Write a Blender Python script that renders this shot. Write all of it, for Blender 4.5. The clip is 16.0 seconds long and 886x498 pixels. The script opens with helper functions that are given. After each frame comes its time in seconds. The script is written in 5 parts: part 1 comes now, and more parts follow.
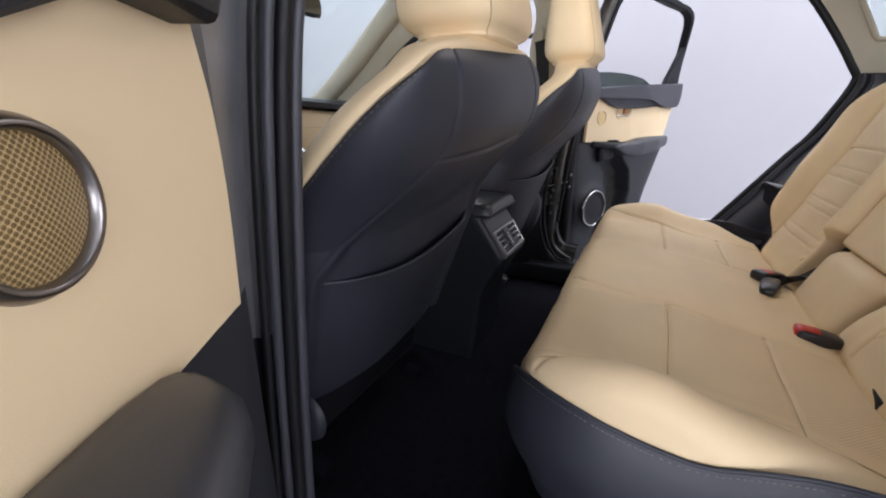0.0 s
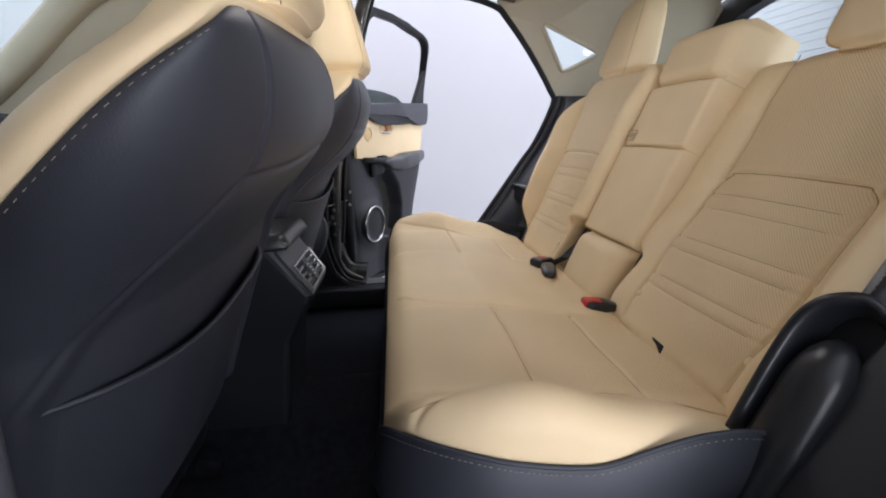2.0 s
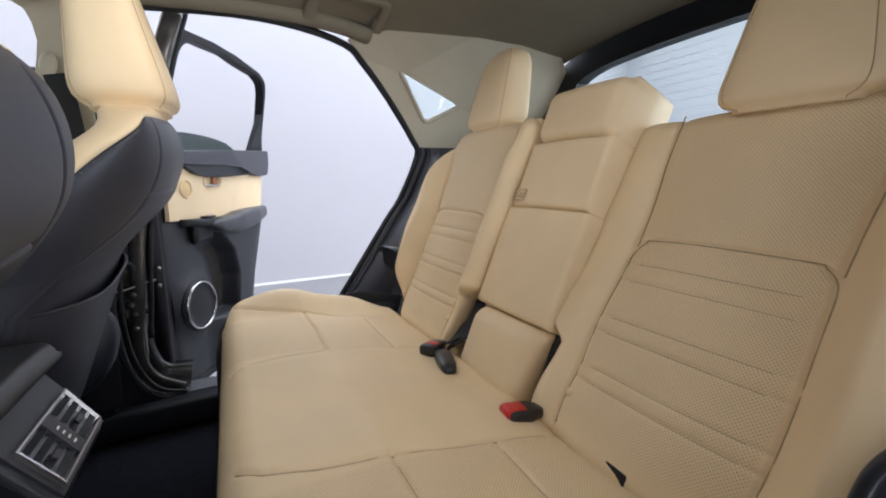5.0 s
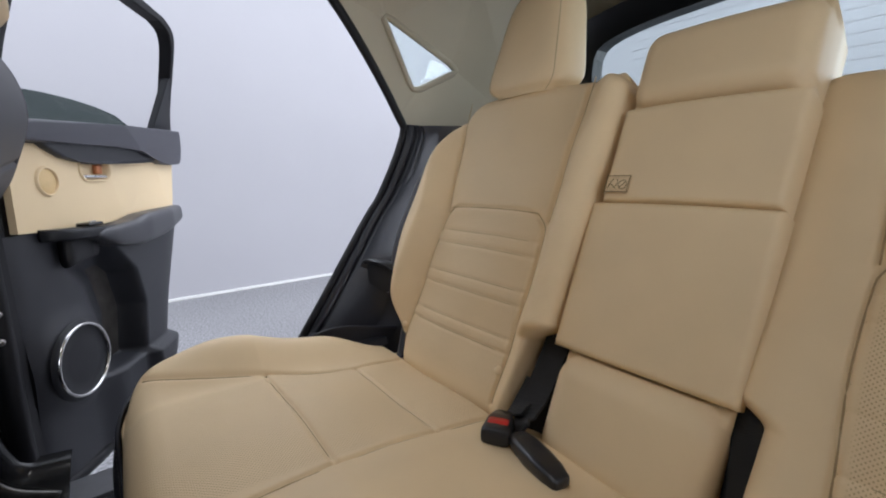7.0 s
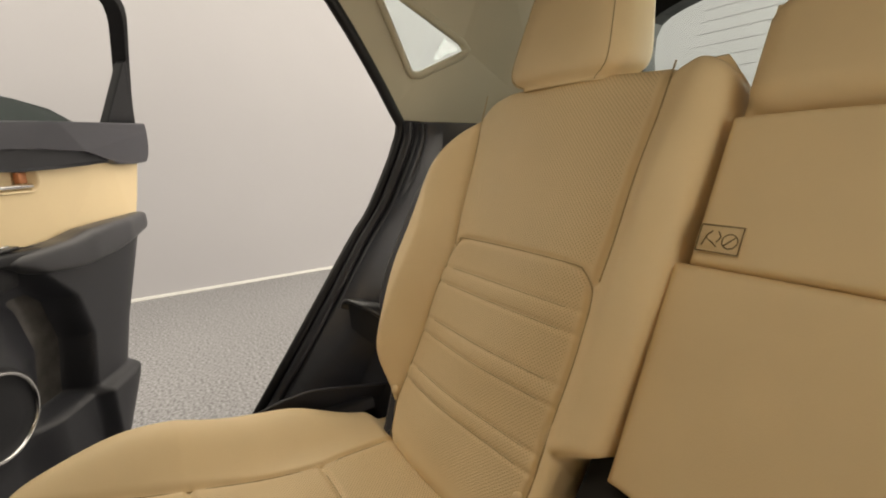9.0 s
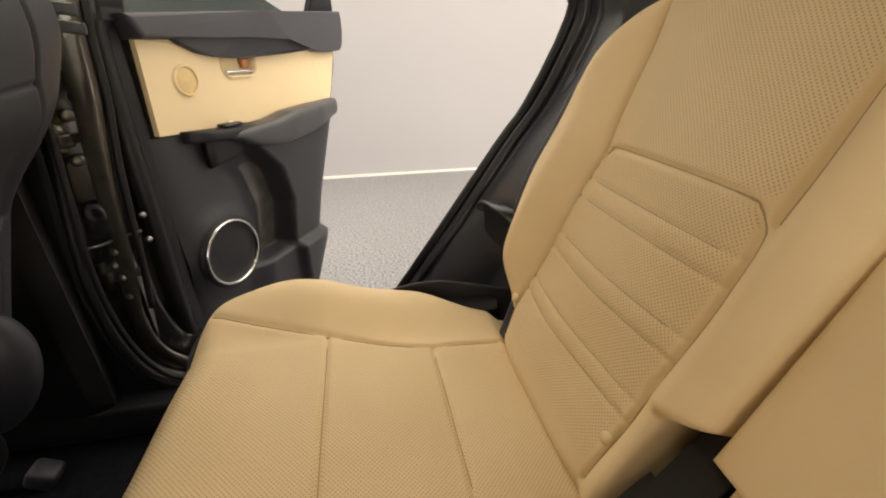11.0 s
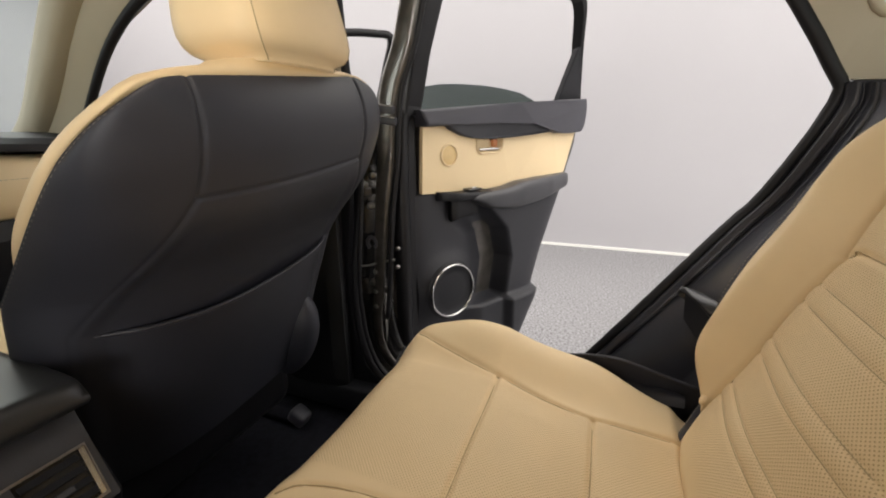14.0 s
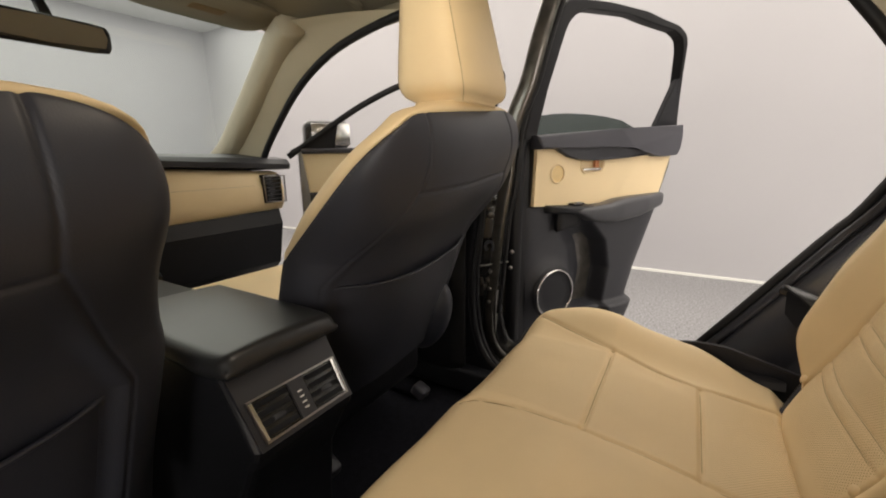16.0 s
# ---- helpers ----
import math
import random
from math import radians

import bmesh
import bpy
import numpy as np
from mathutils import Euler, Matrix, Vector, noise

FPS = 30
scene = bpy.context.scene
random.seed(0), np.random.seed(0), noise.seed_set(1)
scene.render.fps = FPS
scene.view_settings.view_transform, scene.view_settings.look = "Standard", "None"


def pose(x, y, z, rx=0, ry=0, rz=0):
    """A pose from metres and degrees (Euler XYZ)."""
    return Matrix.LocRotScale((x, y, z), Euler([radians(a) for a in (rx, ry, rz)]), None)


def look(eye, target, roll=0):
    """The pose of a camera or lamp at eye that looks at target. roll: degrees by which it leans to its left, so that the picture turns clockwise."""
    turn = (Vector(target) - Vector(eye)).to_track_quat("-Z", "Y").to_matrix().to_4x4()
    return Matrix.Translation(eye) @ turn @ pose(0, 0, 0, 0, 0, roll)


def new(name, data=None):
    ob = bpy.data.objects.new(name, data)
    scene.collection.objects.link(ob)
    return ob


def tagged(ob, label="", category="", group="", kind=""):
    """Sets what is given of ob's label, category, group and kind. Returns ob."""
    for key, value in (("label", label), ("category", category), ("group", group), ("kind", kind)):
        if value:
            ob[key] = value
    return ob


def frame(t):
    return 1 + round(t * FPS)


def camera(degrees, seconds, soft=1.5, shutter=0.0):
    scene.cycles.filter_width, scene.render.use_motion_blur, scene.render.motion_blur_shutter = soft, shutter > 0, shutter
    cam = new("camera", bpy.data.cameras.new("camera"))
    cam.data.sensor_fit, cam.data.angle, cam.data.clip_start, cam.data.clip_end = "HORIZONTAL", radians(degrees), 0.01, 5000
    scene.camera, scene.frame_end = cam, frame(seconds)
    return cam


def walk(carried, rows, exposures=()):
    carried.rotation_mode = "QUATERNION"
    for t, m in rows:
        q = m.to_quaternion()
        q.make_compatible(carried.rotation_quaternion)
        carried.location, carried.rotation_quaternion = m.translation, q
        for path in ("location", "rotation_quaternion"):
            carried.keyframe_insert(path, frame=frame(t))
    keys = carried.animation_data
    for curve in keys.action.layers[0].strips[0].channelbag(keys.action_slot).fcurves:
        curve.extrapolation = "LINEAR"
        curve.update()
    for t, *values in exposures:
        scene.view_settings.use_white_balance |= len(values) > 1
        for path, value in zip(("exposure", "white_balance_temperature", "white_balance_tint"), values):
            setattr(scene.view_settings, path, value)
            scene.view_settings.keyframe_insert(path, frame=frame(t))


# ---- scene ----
# ------------------------------------------------------------------ walk
cam = camera(93.5, 16.0, soft=2.0)
METRES, TILT, LEAN, TURN = 1.672, -17.733, -0.174, -63.876
ROWS = [
    (0.0, 0.0, 0.0, 0.0, 0.0, -0.0, -0.0),
    (0.5, -0.0158, 0.0146, -0.0002, -9.2, 0.99, 3.27),
    (1.0, -0.0213, 0.036, 0.0031, -17.25, 1.13, 6.02),
    (1.5, -0.0276, 0.0627, 0.0074, -24.28, 0.7, 8.44),
    (2.0, -0.0345, 0.0862, 0.013, -31.37, -0.08, 10.38),
    (2.5, -0.0303, 0.1056, 0.0206, -37.13, -0.59, 11.87),
    (3.0, -0.0154, 0.122, 0.0354, -42.01, -0.43, 12.99),
    (3.5, 0.0056, 0.1347, 0.0476, -45.78, 0.3, 13.75),
    (4.0, 0.0225, 0.1453, 0.058, -48.04, 1.29, 14.28),
    (6.5, 0.1157, 0.3899, 0.1195, -59.14, -1.33, 16.37),
    (7.0, 0.1596, 0.4415, 0.136, -62.45, -2.18, 16.93),
    (7.5, 0.1988, 0.4789, 0.1634, -65.31, -3.01, 17.26),
    (8.0, 0.2402, 0.4985, 0.1819, -66.13, -3.39, 17.32),
    (10.5, 0.344, 0.4645, 0.1854, -40.95, -8.87, 12.71),
    (11.0, 0.3425, 0.4661, 0.1773, -34.96, -11.29, 11.29),
    (11.5, 0.3419, 0.464, 0.1685, -28.84, -12.62, 9.96),
    (12.0, 0.3462, 0.4468, 0.1693, -23.29, -11.46, 8.54),
    (12.5, 0.3554, 0.4328, 0.1707, -17.33, -7.99, 7.08),
    (13.0, 0.362, 0.4291, 0.1722, -12.33, -4.49, 5.29),
    (13.5, 0.3639, 0.4205, 0.1721, -7.61, -1.14, 3.68),
    (14.0, 0.3595, 0.4054, 0.1697, -3.5, 1.55, 2.18),
    (14.5, 0.3561, 0.3899, 0.1606, -0.49, 3.2, 1.13),
    (15.0, 0.3335, 0.3678, 0.1458, 2.06, 4.29, 0.33),
    (15.5, 0.2971, 0.3319, 0.1335, 3.96, 4.87, -0.3),
    (16.0, 0.2767, 0.2884, 0.1259, 5.51, 5.06, -0.82),
]
BASE = pose(-1.056, 0, 0, TILT, LEAN, TURN)
EXPOSURES = [(0, 0.21, 6100, 16), (2, 0.31, 6050, 14), (4, 0.35, 6000, 13), (6.5, 0.09, 5900, 12), (7.0, -0.02, 5950, 12), (7.5, -0.1, 7100, 12), (8.2, -0.15, 7800, 9), (10.3, 0.02, 8700, 10), (11.0, 0.25, 8300, 11), (11.5, 0.33, 6650, 11),
             (12.0, 0.34, 6350, 12), (12.8, 0.31, 6150, 12), (13.5, 0.22, 6750, 11), (14.5, 0.14, 7450, 13), (16, 0.0, 7750, 12)]
walk(cam, [(t, BASE @ pose(METRES * x, METRES * y, METRES * z, 90 + pitch, roll, yaw)) for t, x, y, z, yaw, pitch, roll in ROWS], EXPOSURES)

# ------------------------------------------------------------------ light
# a closed white photo studio with a large soft light under its ceiling
world = bpy.data.worlds.new("studio_dark")
scene.world = world
world.use_nodes = True
world.node_tree.nodes["Background"].inputs[0].default_value = (0.9, 0.95, 1.0, 1)
world.node_tree.nodes["Background"].inputs[1].default_value = 0.02


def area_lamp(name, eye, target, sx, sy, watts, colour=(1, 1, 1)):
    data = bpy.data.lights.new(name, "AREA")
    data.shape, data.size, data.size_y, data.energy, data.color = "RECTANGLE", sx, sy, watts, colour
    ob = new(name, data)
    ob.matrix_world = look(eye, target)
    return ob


GROUND = -1.0
CEIL = 2.0
area_lamp("ceiling_softbox", (1.75, 0.7, CEIL - 0.06), (1.75, 0.71, 0), 3.7, 11.4, 292, (0.97, 0.985, 1.0))
# three unseen fill lamps along the walls, added to brighten the cabin
area_lamp("unseen_fill_west", (-4.5, 0.1, -0.15), (0, 0.2, -0.1), 7.0, 2.1, 312, (0.97, 0.985, 1.0))
area_lamp("unseen_fill_north", (-0.4, 6.7, 0.7), (0, 0, 0.5), 6.5, 2.4, 70, (0.97, 0.985, 1.0))
area_lamp("unseen_fill_south", (-0.4, -5.1, 0.7), (0, 0, 0.5), 6.5, 2.4, 210, (0.97, 0.985, 1.0))
# unseen warm lamp under the roof, added to lift the seats
area_lamp("roof_fill_lamp", (0.0, 0.02, 0.505), (0.0, 0.02, 0), 0.24, 0.14, 1.4, (1.0, 0.93, 0.84))

# ------------------------------------------------------------------ materials


def mat(name, colour, rough=0.5, metal=0.0, vary=0.08, scale=3.0, grain=0.0, grain_scale=400.0, coat=0.0, spec=0.5):
    """A surface with a slow drift in its colour and roughness, and a fine relief."""
    m = bpy.data.materials.new(name)
    m.use_nodes = True
    nt = m.node_tree
    bs = nt.nodes["Principled BSDF"]
    bs.inputs["Metallic"].default_value = metal
    bs.inputs["Coat Weight"].default_value = coat
    bs.inputs["Specular IOR Level"].default_value = spec
    tc = nt.nodes.new("ShaderNodeTexCoord")
    n1 = nt.nodes.new("ShaderNodeTexNoise")
    n1.inputs["Scale"].default_value = scale
    n1.inputs["Detail"].default_value = 6
    nt.links.new(tc.outputs["Object"], n1.inputs["Vector"])
    ramp = nt.nodes.new("ShaderNodeValToRGB")
    lo = [max(0, c * (1 - vary)) for c in colour]
    hi = [min(1, c * (1 + vary)) for c in colour]
    ramp.color_ramp.elements[0].position, ramp.color_ramp.elements[1].position = 0.3, 0.7
    ramp.color_ramp.elements[0].color, ramp.color_ramp.elements[1].color = (*lo, 1), (*hi, 1)
    nt.links.new(n1.outputs["Fac"], ramp.inputs[0])
    nt.links.new(ramp.outputs[0], bs.inputs["Base Color"])
    mr = nt.nodes.new("ShaderNodeMapRange")
    mr.inputs["To Min"].default_value, mr.inputs["To Max"].default_value = max(0.02, rough - 0.06), min(1, rough + 0.06)
    nt.links.new(n1.outputs["Fac"], mr.inputs["Value"])
    nt.links.new(mr.outputs[0], bs.inputs["Roughness"])
    if grain:
        v = nt.nodes.new("ShaderNodeTexVoronoi")
        v.inputs["Scale"].default_value = grain_scale
        nt.links.new(tc.outputs["Object"], v.inputs["Vector"])
        bp = nt.nodes.new("ShaderNodeBump")
        bp.inputs["Strength"].default_value, bp.inputs["Distance"].default_value = grain, 0.0006
        nt.links.new(v.outputs["Distance"], bp.inputs["Height"])
        nt.links.new(bp.outputs[0], bs.inputs["Normal"])
    return m


def add_dots(m, pitch, size, dark, use_mask=True):
    """Punched holes in rows, laid along the surface's own UV, where the mesh carries the mask 'perf'."""
    nt = m.node_tree
    bs = nt.nodes["Principled BSDF"]
    uv = nt.nodes.new("ShaderNodeUVMap")

    def cell(offset):
        a = nt.nodes.new("ShaderNodeVectorMath")
        a.operation = "MULTIPLY_ADD"
        a.inputs[1].default_value, a.inputs[2].default_value = (1 / pitch, 1 / pitch, 0), (offset, offset, 0)
        nt.links.new(uv.outputs[0], a.inputs[0])
        f = nt.nodes.new("ShaderNodeVectorMath")
        f.operation = "FRACTION"
        nt.links.new(a.outputs[0], f.inputs[0])
        d = nt.nodes.new("ShaderNodeVectorMath")
        d.operation = "DISTANCE"
        d.inputs[1].default_value = (0.5, 0.5, 0)
        nt.links.new(f.outputs[0], d.inputs[0])
        return d
    d1, d2 = cell(0.0), cell(0.5)
    mn = nt.nodes.new("ShaderNodeMath")
    mn.operation = "MINIMUM"
    nt.links.new(d1.outputs["Value"], mn.inputs[0])
    nt.links.new(d2.outputs["Value"], mn.inputs[1])
    r = nt.nodes.new("ShaderNodeMapRange")
    r.inputs["From Min"].default_value, r.inputs["From Max"].default_value = size * 0.75, size * 1.25
    r.inputs["To Min"].default_value, r.inputs["To Max"].default_value = 1, 0
    nt.links.new(mn.outputs[0], r.inputs["Value"])
    out = r.outputs[0]
    if use_mask:
        at = nt.nodes.new("ShaderNodeAttribute")
        at.attribute_name = "perf"
        ml = nt.nodes.new("ShaderNodeMath")
        ml.operation = "MULTIPLY"
        nt.links.new(out, ml.inputs[0])
        nt.links.new(at.outputs["Fac"], ml.inputs[1])
        out = ml.outputs[0]
    col = bs.inputs["Base Color"].links[0].from_socket
    mx = nt.nodes.new("ShaderNodeMix")
    mx.data_type = "RGBA"
    mx.inputs["B"].default_value = (*dark, 1)
    nt.links.new(out, mx.inputs["Factor"])
    nt.links.new(col, mx.inputs["A"])
    nt.links.new(mx.outputs["Result"], bs.inputs["Base Color"])
    b2 = nt.nodes.new("ShaderNodeBump")
    b2.invert = True
    b2.inputs["Strength"].default_value, b2.inputs["Distance"].default_value = 0.6, 0.0008
    nt.links.new(out, b2.inputs["Height"])
    if bs.inputs["Normal"].links:
        nt.links.new(bs.inputs["Normal"].links[0].from_socket, b2.inputs["Normal"])
    nt.links.new(b2.outputs[0], bs.inputs["Normal"])
    return m


BEIGE = (0.775, 0.60, 0.365)
M_LEATHER = add_dots(mat("cream_leather", BEIGE, 0.56, vary=0.035, scale=9, grain=0.12, grain_scale=700, spec=0.35), 0.0050, 0.155, (0.50, 0.36, 0.20))
M_TRIMBEIGE = mat("cream_soft_trim", (0.765, 0.60, 0.37), 0.55, vary=0.03, scale=6, grain=0.12, grain_scale=900)
M_ARMREST = mat("charcoal_padded_armrest", (0.052, 0.053, 0.060), 0.38, vary=0.1, scale=10, grain=0.08, grain_scale=900)
M_GRILLE = add_dots(mat("cream_grille", (0.52, 0.37, 0.17), 0.5, vary=0.03, scale=9), 0.0030, 0.3, (0.16, 0.10, 0.035), use_mask=False)
M_TWEETER = mat("golden_cream_mesh", (0.66, 0.48, 0.24), 0.5, vary=0.05, scale=60, grain=0.3, grain_scale=500)
M_BLACKLEATHER = mat("black_leather", (0.026, 0.028, 0.038), 0.5, vary=0.12, scale=8, grain=0.15, grain_scale=600, spec=0.45)
M_LID = mat("black_grained_lid", (0.018, 0.019, 0.021), 0.36, vary=0.1, scale=8, grain=0.15, grain_scale=700)
M_BLACKPLASTIC = mat("black_plastic", (0.010, 0.0108, 0.014), 0.48, vary=0.12, scale=10, grain=0.22, grain_scale=800, spec=0.35)
M_PILLARBLACK = mat("smooth_black_pillar_plastic", (0.011, 0.012, 0.016), 0.38, vary=0.12, scale=10, grain=0.15, grain_scale=800, spec=0.45)
M_QUARTER = mat("grained_black_quarter_trim", (0.026, 0.027, 0.034), 0.33, vary=0.12, scale=10, grain=0.12, grain_scale=700)
M_SOFTBLACK = mat("soft_black_trim", (0.022, 0.023, 0.029), 0.5, vary=0.1, scale=10, grain=0.22, grain_scale=800)
M_GREYTRIM = mat("charcoal_trim", (0.05, 0.05, 0.062), 0.45, vary=0.1, scale=10, grain=0.15, grain_scale=800)
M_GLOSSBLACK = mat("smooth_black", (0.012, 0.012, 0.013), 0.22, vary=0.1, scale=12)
M_RUBBER = mat("black_rubber", (0.007, 0.007, 0.009), 0.5, vary=0.15, scale=14, spec=0.35)
M_CARPET = mat("black_carpet", (0.008, 0.0085, 0.012), 0.95, vary=0.35, scale=60, grain=0.8, grain_scale=500, spec=0.1)
M_PAINT = mat("grey_metallic_paint", (0.30, 0.30, 0.315), 0.4, metal=0.75, vary=0.1, scale=20, coat=0.6)
# the car's paint again, browner and darkened for the side in shadow
M_PAINT_SHADED = mat("shaded_brown_paint", (0.085, 0.078, 0.070), 0.3, metal=0.6, vary=0.3, scale=30, coat=0.6)
M_MIRROR = mat("silvered_glass", (0.75, 0.76, 0.75), 0.06, metal=1.0, vary=0.01, scale=5)
M_CHROME = mat("satin_chrome", (0.62, 0.61, 0.6), 0.22, metal=1.0, vary=0.03, scale=20)
M_DARKCHROME = mat("dark_satin_metal", (0.30, 0.28, 0.27), 0.3, metal=1.0, vary=0.05, scale=20)
M_STEEL = mat("zinc_steel", (0.35, 0.34, 0.32), 0.4, metal=1.0, vary=0.12, scale=40)
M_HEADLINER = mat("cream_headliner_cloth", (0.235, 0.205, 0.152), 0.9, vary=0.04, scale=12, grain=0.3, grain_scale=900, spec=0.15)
M_PILLAR = mat("cream_pillar_trim", (0.47, 0.415, 0.31), 0.6, vary=0.03, scale=8, grain=0.15, grain_scale=900)
M_RED = mat("red_plastic", (0.55, 0.025, 0.02), 0.35, vary=0.05)
M_BELT = mat("black_webbing", (0.012, 0.012, 0.013), 0.8, vary=0.2, scale=80, grain=0.5, grain_scale=900)
# tan darker than the leather: the seams' shadow lines are in this colour
M_SEAM_SHADE = mat("seam_shade", (0.40, 0.29, 0.16), 0.7, vary=0.05)
M_THREAD = mat("pale_thread", (0.27, 0.25, 0.22), 0.7, vary=0.05)
M_WHITEMARK = mat("white_print", (0.75, 0.75, 0.72), 0.6, vary=0.02)
M_TAN = mat("tan_print", (0.20, 0.13, 0.055), 0.6, vary=0.02)
M_COPPER = mat("copper_plastic", (0.55, 0.22, 0.10), 0.35, metal=0.4, vary=0.05)
M_PADBLACK = mat("black_belt_hood_plastic", (0.015, 0.016, 0.020), 0.32, vary=0.12, scale=10, grain=0.1, grain_scale=800)
M_WALL = mat("white_studio_wall", (0.412, 0.405, 0.424), 0.8, vary=0.02, scale=1.2, grain=0.1, grain_scale=80)
M_CEIL = mat("white_ceiling", (0.68, 0.68, 0.68), 0.9, vary=0.02)


def floor_material():
    m = mat("grey_speckled_floor", (0.245, 0.242, 0.252), 0.75, vary=0.06, scale=1.5, grain=0.15, grain_scale=160)
    nt = m.node_tree
    bs = nt.nodes["Principled BSDF"]
    tc = nt.nodes.new("ShaderNodeTexCoord")
    n = nt.nodes.new("ShaderNodeTexNoise")
    n.inputs["Scale"].default_value, n.inputs["Detail"].default_value = 75, 5
    nt.links.new(tc.outputs["Object"], n.inputs["Vector"])
    r = nt.nodes.new("ShaderNodeMapRange")
    r.inputs["From Min"].default_value, r.inputs["From Max"].default_value = 0.3, 0.7
    r.inputs["To Min"].default_value, r.inputs["To Max"].default_value = 0.5, 1.5
    nt.links.new(n.outputs["Fac"], r.inputs["Value"])
    mu = nt.nodes.new("ShaderNodeVectorMath")
    mu.operation = "SCALE"
    nt.links.new(bs.inputs["Base Color"].links[0].from_socket, mu.inputs[0])
    nt.links.new(r.outputs[0], mu.inputs["Scale"])
    nt.links.new(mu.outputs[0], bs.inputs["Base Color"])
    return m


def glass_material(name, tint):
    m = bpy.data.materials.new(name)
    m.use_nodes = True
    nt = m.node_tree
    nt.nodes.remove(nt.nodes["Principled BSDF"])
    tr = nt.nodes.new("ShaderNodeBsdfTransparent")
    tr.inputs[0].default_value = (*tint, 1)
    gl = nt.nodes.new("ShaderNodeBsdfGlossy")
    gl.inputs["Roughness"].default_value = 0.02
    lw = nt.nodes.new("ShaderNodeLayerWeight")
    lw.inputs[0].default_value = 0.5
    pw = nt.nodes.new("ShaderNodeMath")
    pw.operation = "POWER"
    pw.inputs[1].default_value = 4.0
    nt.links.new(lw.outputs["Facing"], pw.inputs[0])
    fr = nt.nodes.new("ShaderNodeMapRange")
    fr.inputs["To Min"].default_value, fr.inputs["To Max"].default_value = 0.03, 0.14
    nt.links.new(pw.outputs[0], fr.inputs["Value"])
    mx = nt.nodes.new("ShaderNodeMixShader")
    nt.links.new(fr.outputs[0], mx.inputs[0])
    nt.links.new(tr.outputs[0], mx.inputs[1])
    nt.links.new(gl.outputs[0], mx.inputs[2])
    nt.links.new(mx.outputs[0], nt.nodes["Material Output"].inputs[0])
    return m


M_FLOOR = floor_material()
M_GLASS = glass_material("tinted_glass", (0.92, 0.97, 0.965))
M_DARKGLASS = glass_material("privacy_glass", (0.36, 0.40, 0.39))

# ------------------------------------------------------------------ builders


def thing(name, at, label, category, group="", kind=""):
    ob = new(name)
    ob.empty_display_size = 0.05
    ob.location = at
    return tagged(ob, label, category, group, kind)


def part(name, bm, material, parent, label="", smooth=True):
    """Links a bmesh or a mesh, given in the world's metres, as one object under its thing or part."""
    if isinstance(bm, bmesh.types.BMesh):
        me = bpy.data.meshes.new(name)
        bmesh.ops.recalc_face_normals(bm, faces=bm.faces)
        bm.to_mesh(me)
        bm.free()
    else:
        me = bm
    me.name = name
    org = Vector((0, 0, 0))
    p = parent
    while p is not None:
        org += p.location
        p = p.parent
    me.transform(Matrix.Translation(-org))
    if smooth:
        me.polygons.foreach_set("use_smooth", [True] * len(me.polygons))
    me.materials.append(material)
    ob = new(name, me)
    if parent is not None:
        ob.parent = parent
    return tagged(ob, label)


def setting(name, bm, material, label, category="", smooth=False):
    ob = part(name, bm, material, None, label, smooth)
    return tagged(ob, "", category, "", "structure")


def box(bm, c, size, m=None, bevel=0.0, seg=2):
    g = bmesh.ops.create_cube(bm, size=1.0)
    vs = g["verts"]
    bmesh.ops.scale(bm, vec=size, verts=vs)
    if bevel:
        es = list({e for v in vs for e in v.link_edges})
        r = bmesh.ops.bevel(bm, geom=es, offset=bevel, segments=seg, profile=0.5, affect="EDGES")
        vs = list({v for f in r["faces"] for v in f.verts} | {v for v in vs if v.is_valid})
    if m is not None:
        bmesh.ops.transform(bm, matrix=m, verts=vs)
    bmesh.ops.translate(bm, vec=c, verts=vs)
    return bm


def box_bm(c, size, m=None, bevel=0.0, seg=2):
    return box(bmesh.new(), c, size, m, bevel, seg)


def prism(poly, at, thick, bevel=0.0, seg=2, bm=None):
    """A plate cut to the outline poly (p, q) with its face at depth 0 and its back at -thick; at(p, q, c) gives the place."""
    bm = bm or bmesh.new()
    f = [bm.verts.new(at(p, q, 0.0)) for p, q in poly]
    b = [bm.verts.new(at(p, q, -thick)) for p, q in poly]
    n = len(poly)
    top = bm.faces.new(f)
    bm.faces.new(b[::-1])
    for i in range(n):
        j = (i + 1) % n
        bm.faces.new((f[i], b[i], b[j], f[j]))
    if bevel:
        bmesh.ops.bevel(bm, geom=list(top.edges), offset=bevel, segments=seg, profile=0.5, affect="EDGES")
    return bm


def smooth_path(pts, n=6, closed=False):
    """A curve through the points (Catmull-Rom), n steps to a stretch."""
    P = [Vector(p) for p in pts]
    out, m = [], len(P)
    for i in range(m if closed else m - 1):
        if closed:
            a, b, c, d = (P[(i + k) % m] for k in (-1, 0, 1, 2))
        else:
            b, c = P[i], P[i + 1]
            a = P[i - 1] if i else b + (b - c)
            d = P[i + 2] if i + 2 < m else c + (c - b)
        for k in range(n):
            t = k / n
            out.append(0.5 * ((2 * b) + (c - a) * t + (2 * a - 5 * b + 4 * c - d) * t * t + (3 * b - a - 3 * c + d) * t ** 3))
    if not closed:
        out.append(P[-1])
    return out


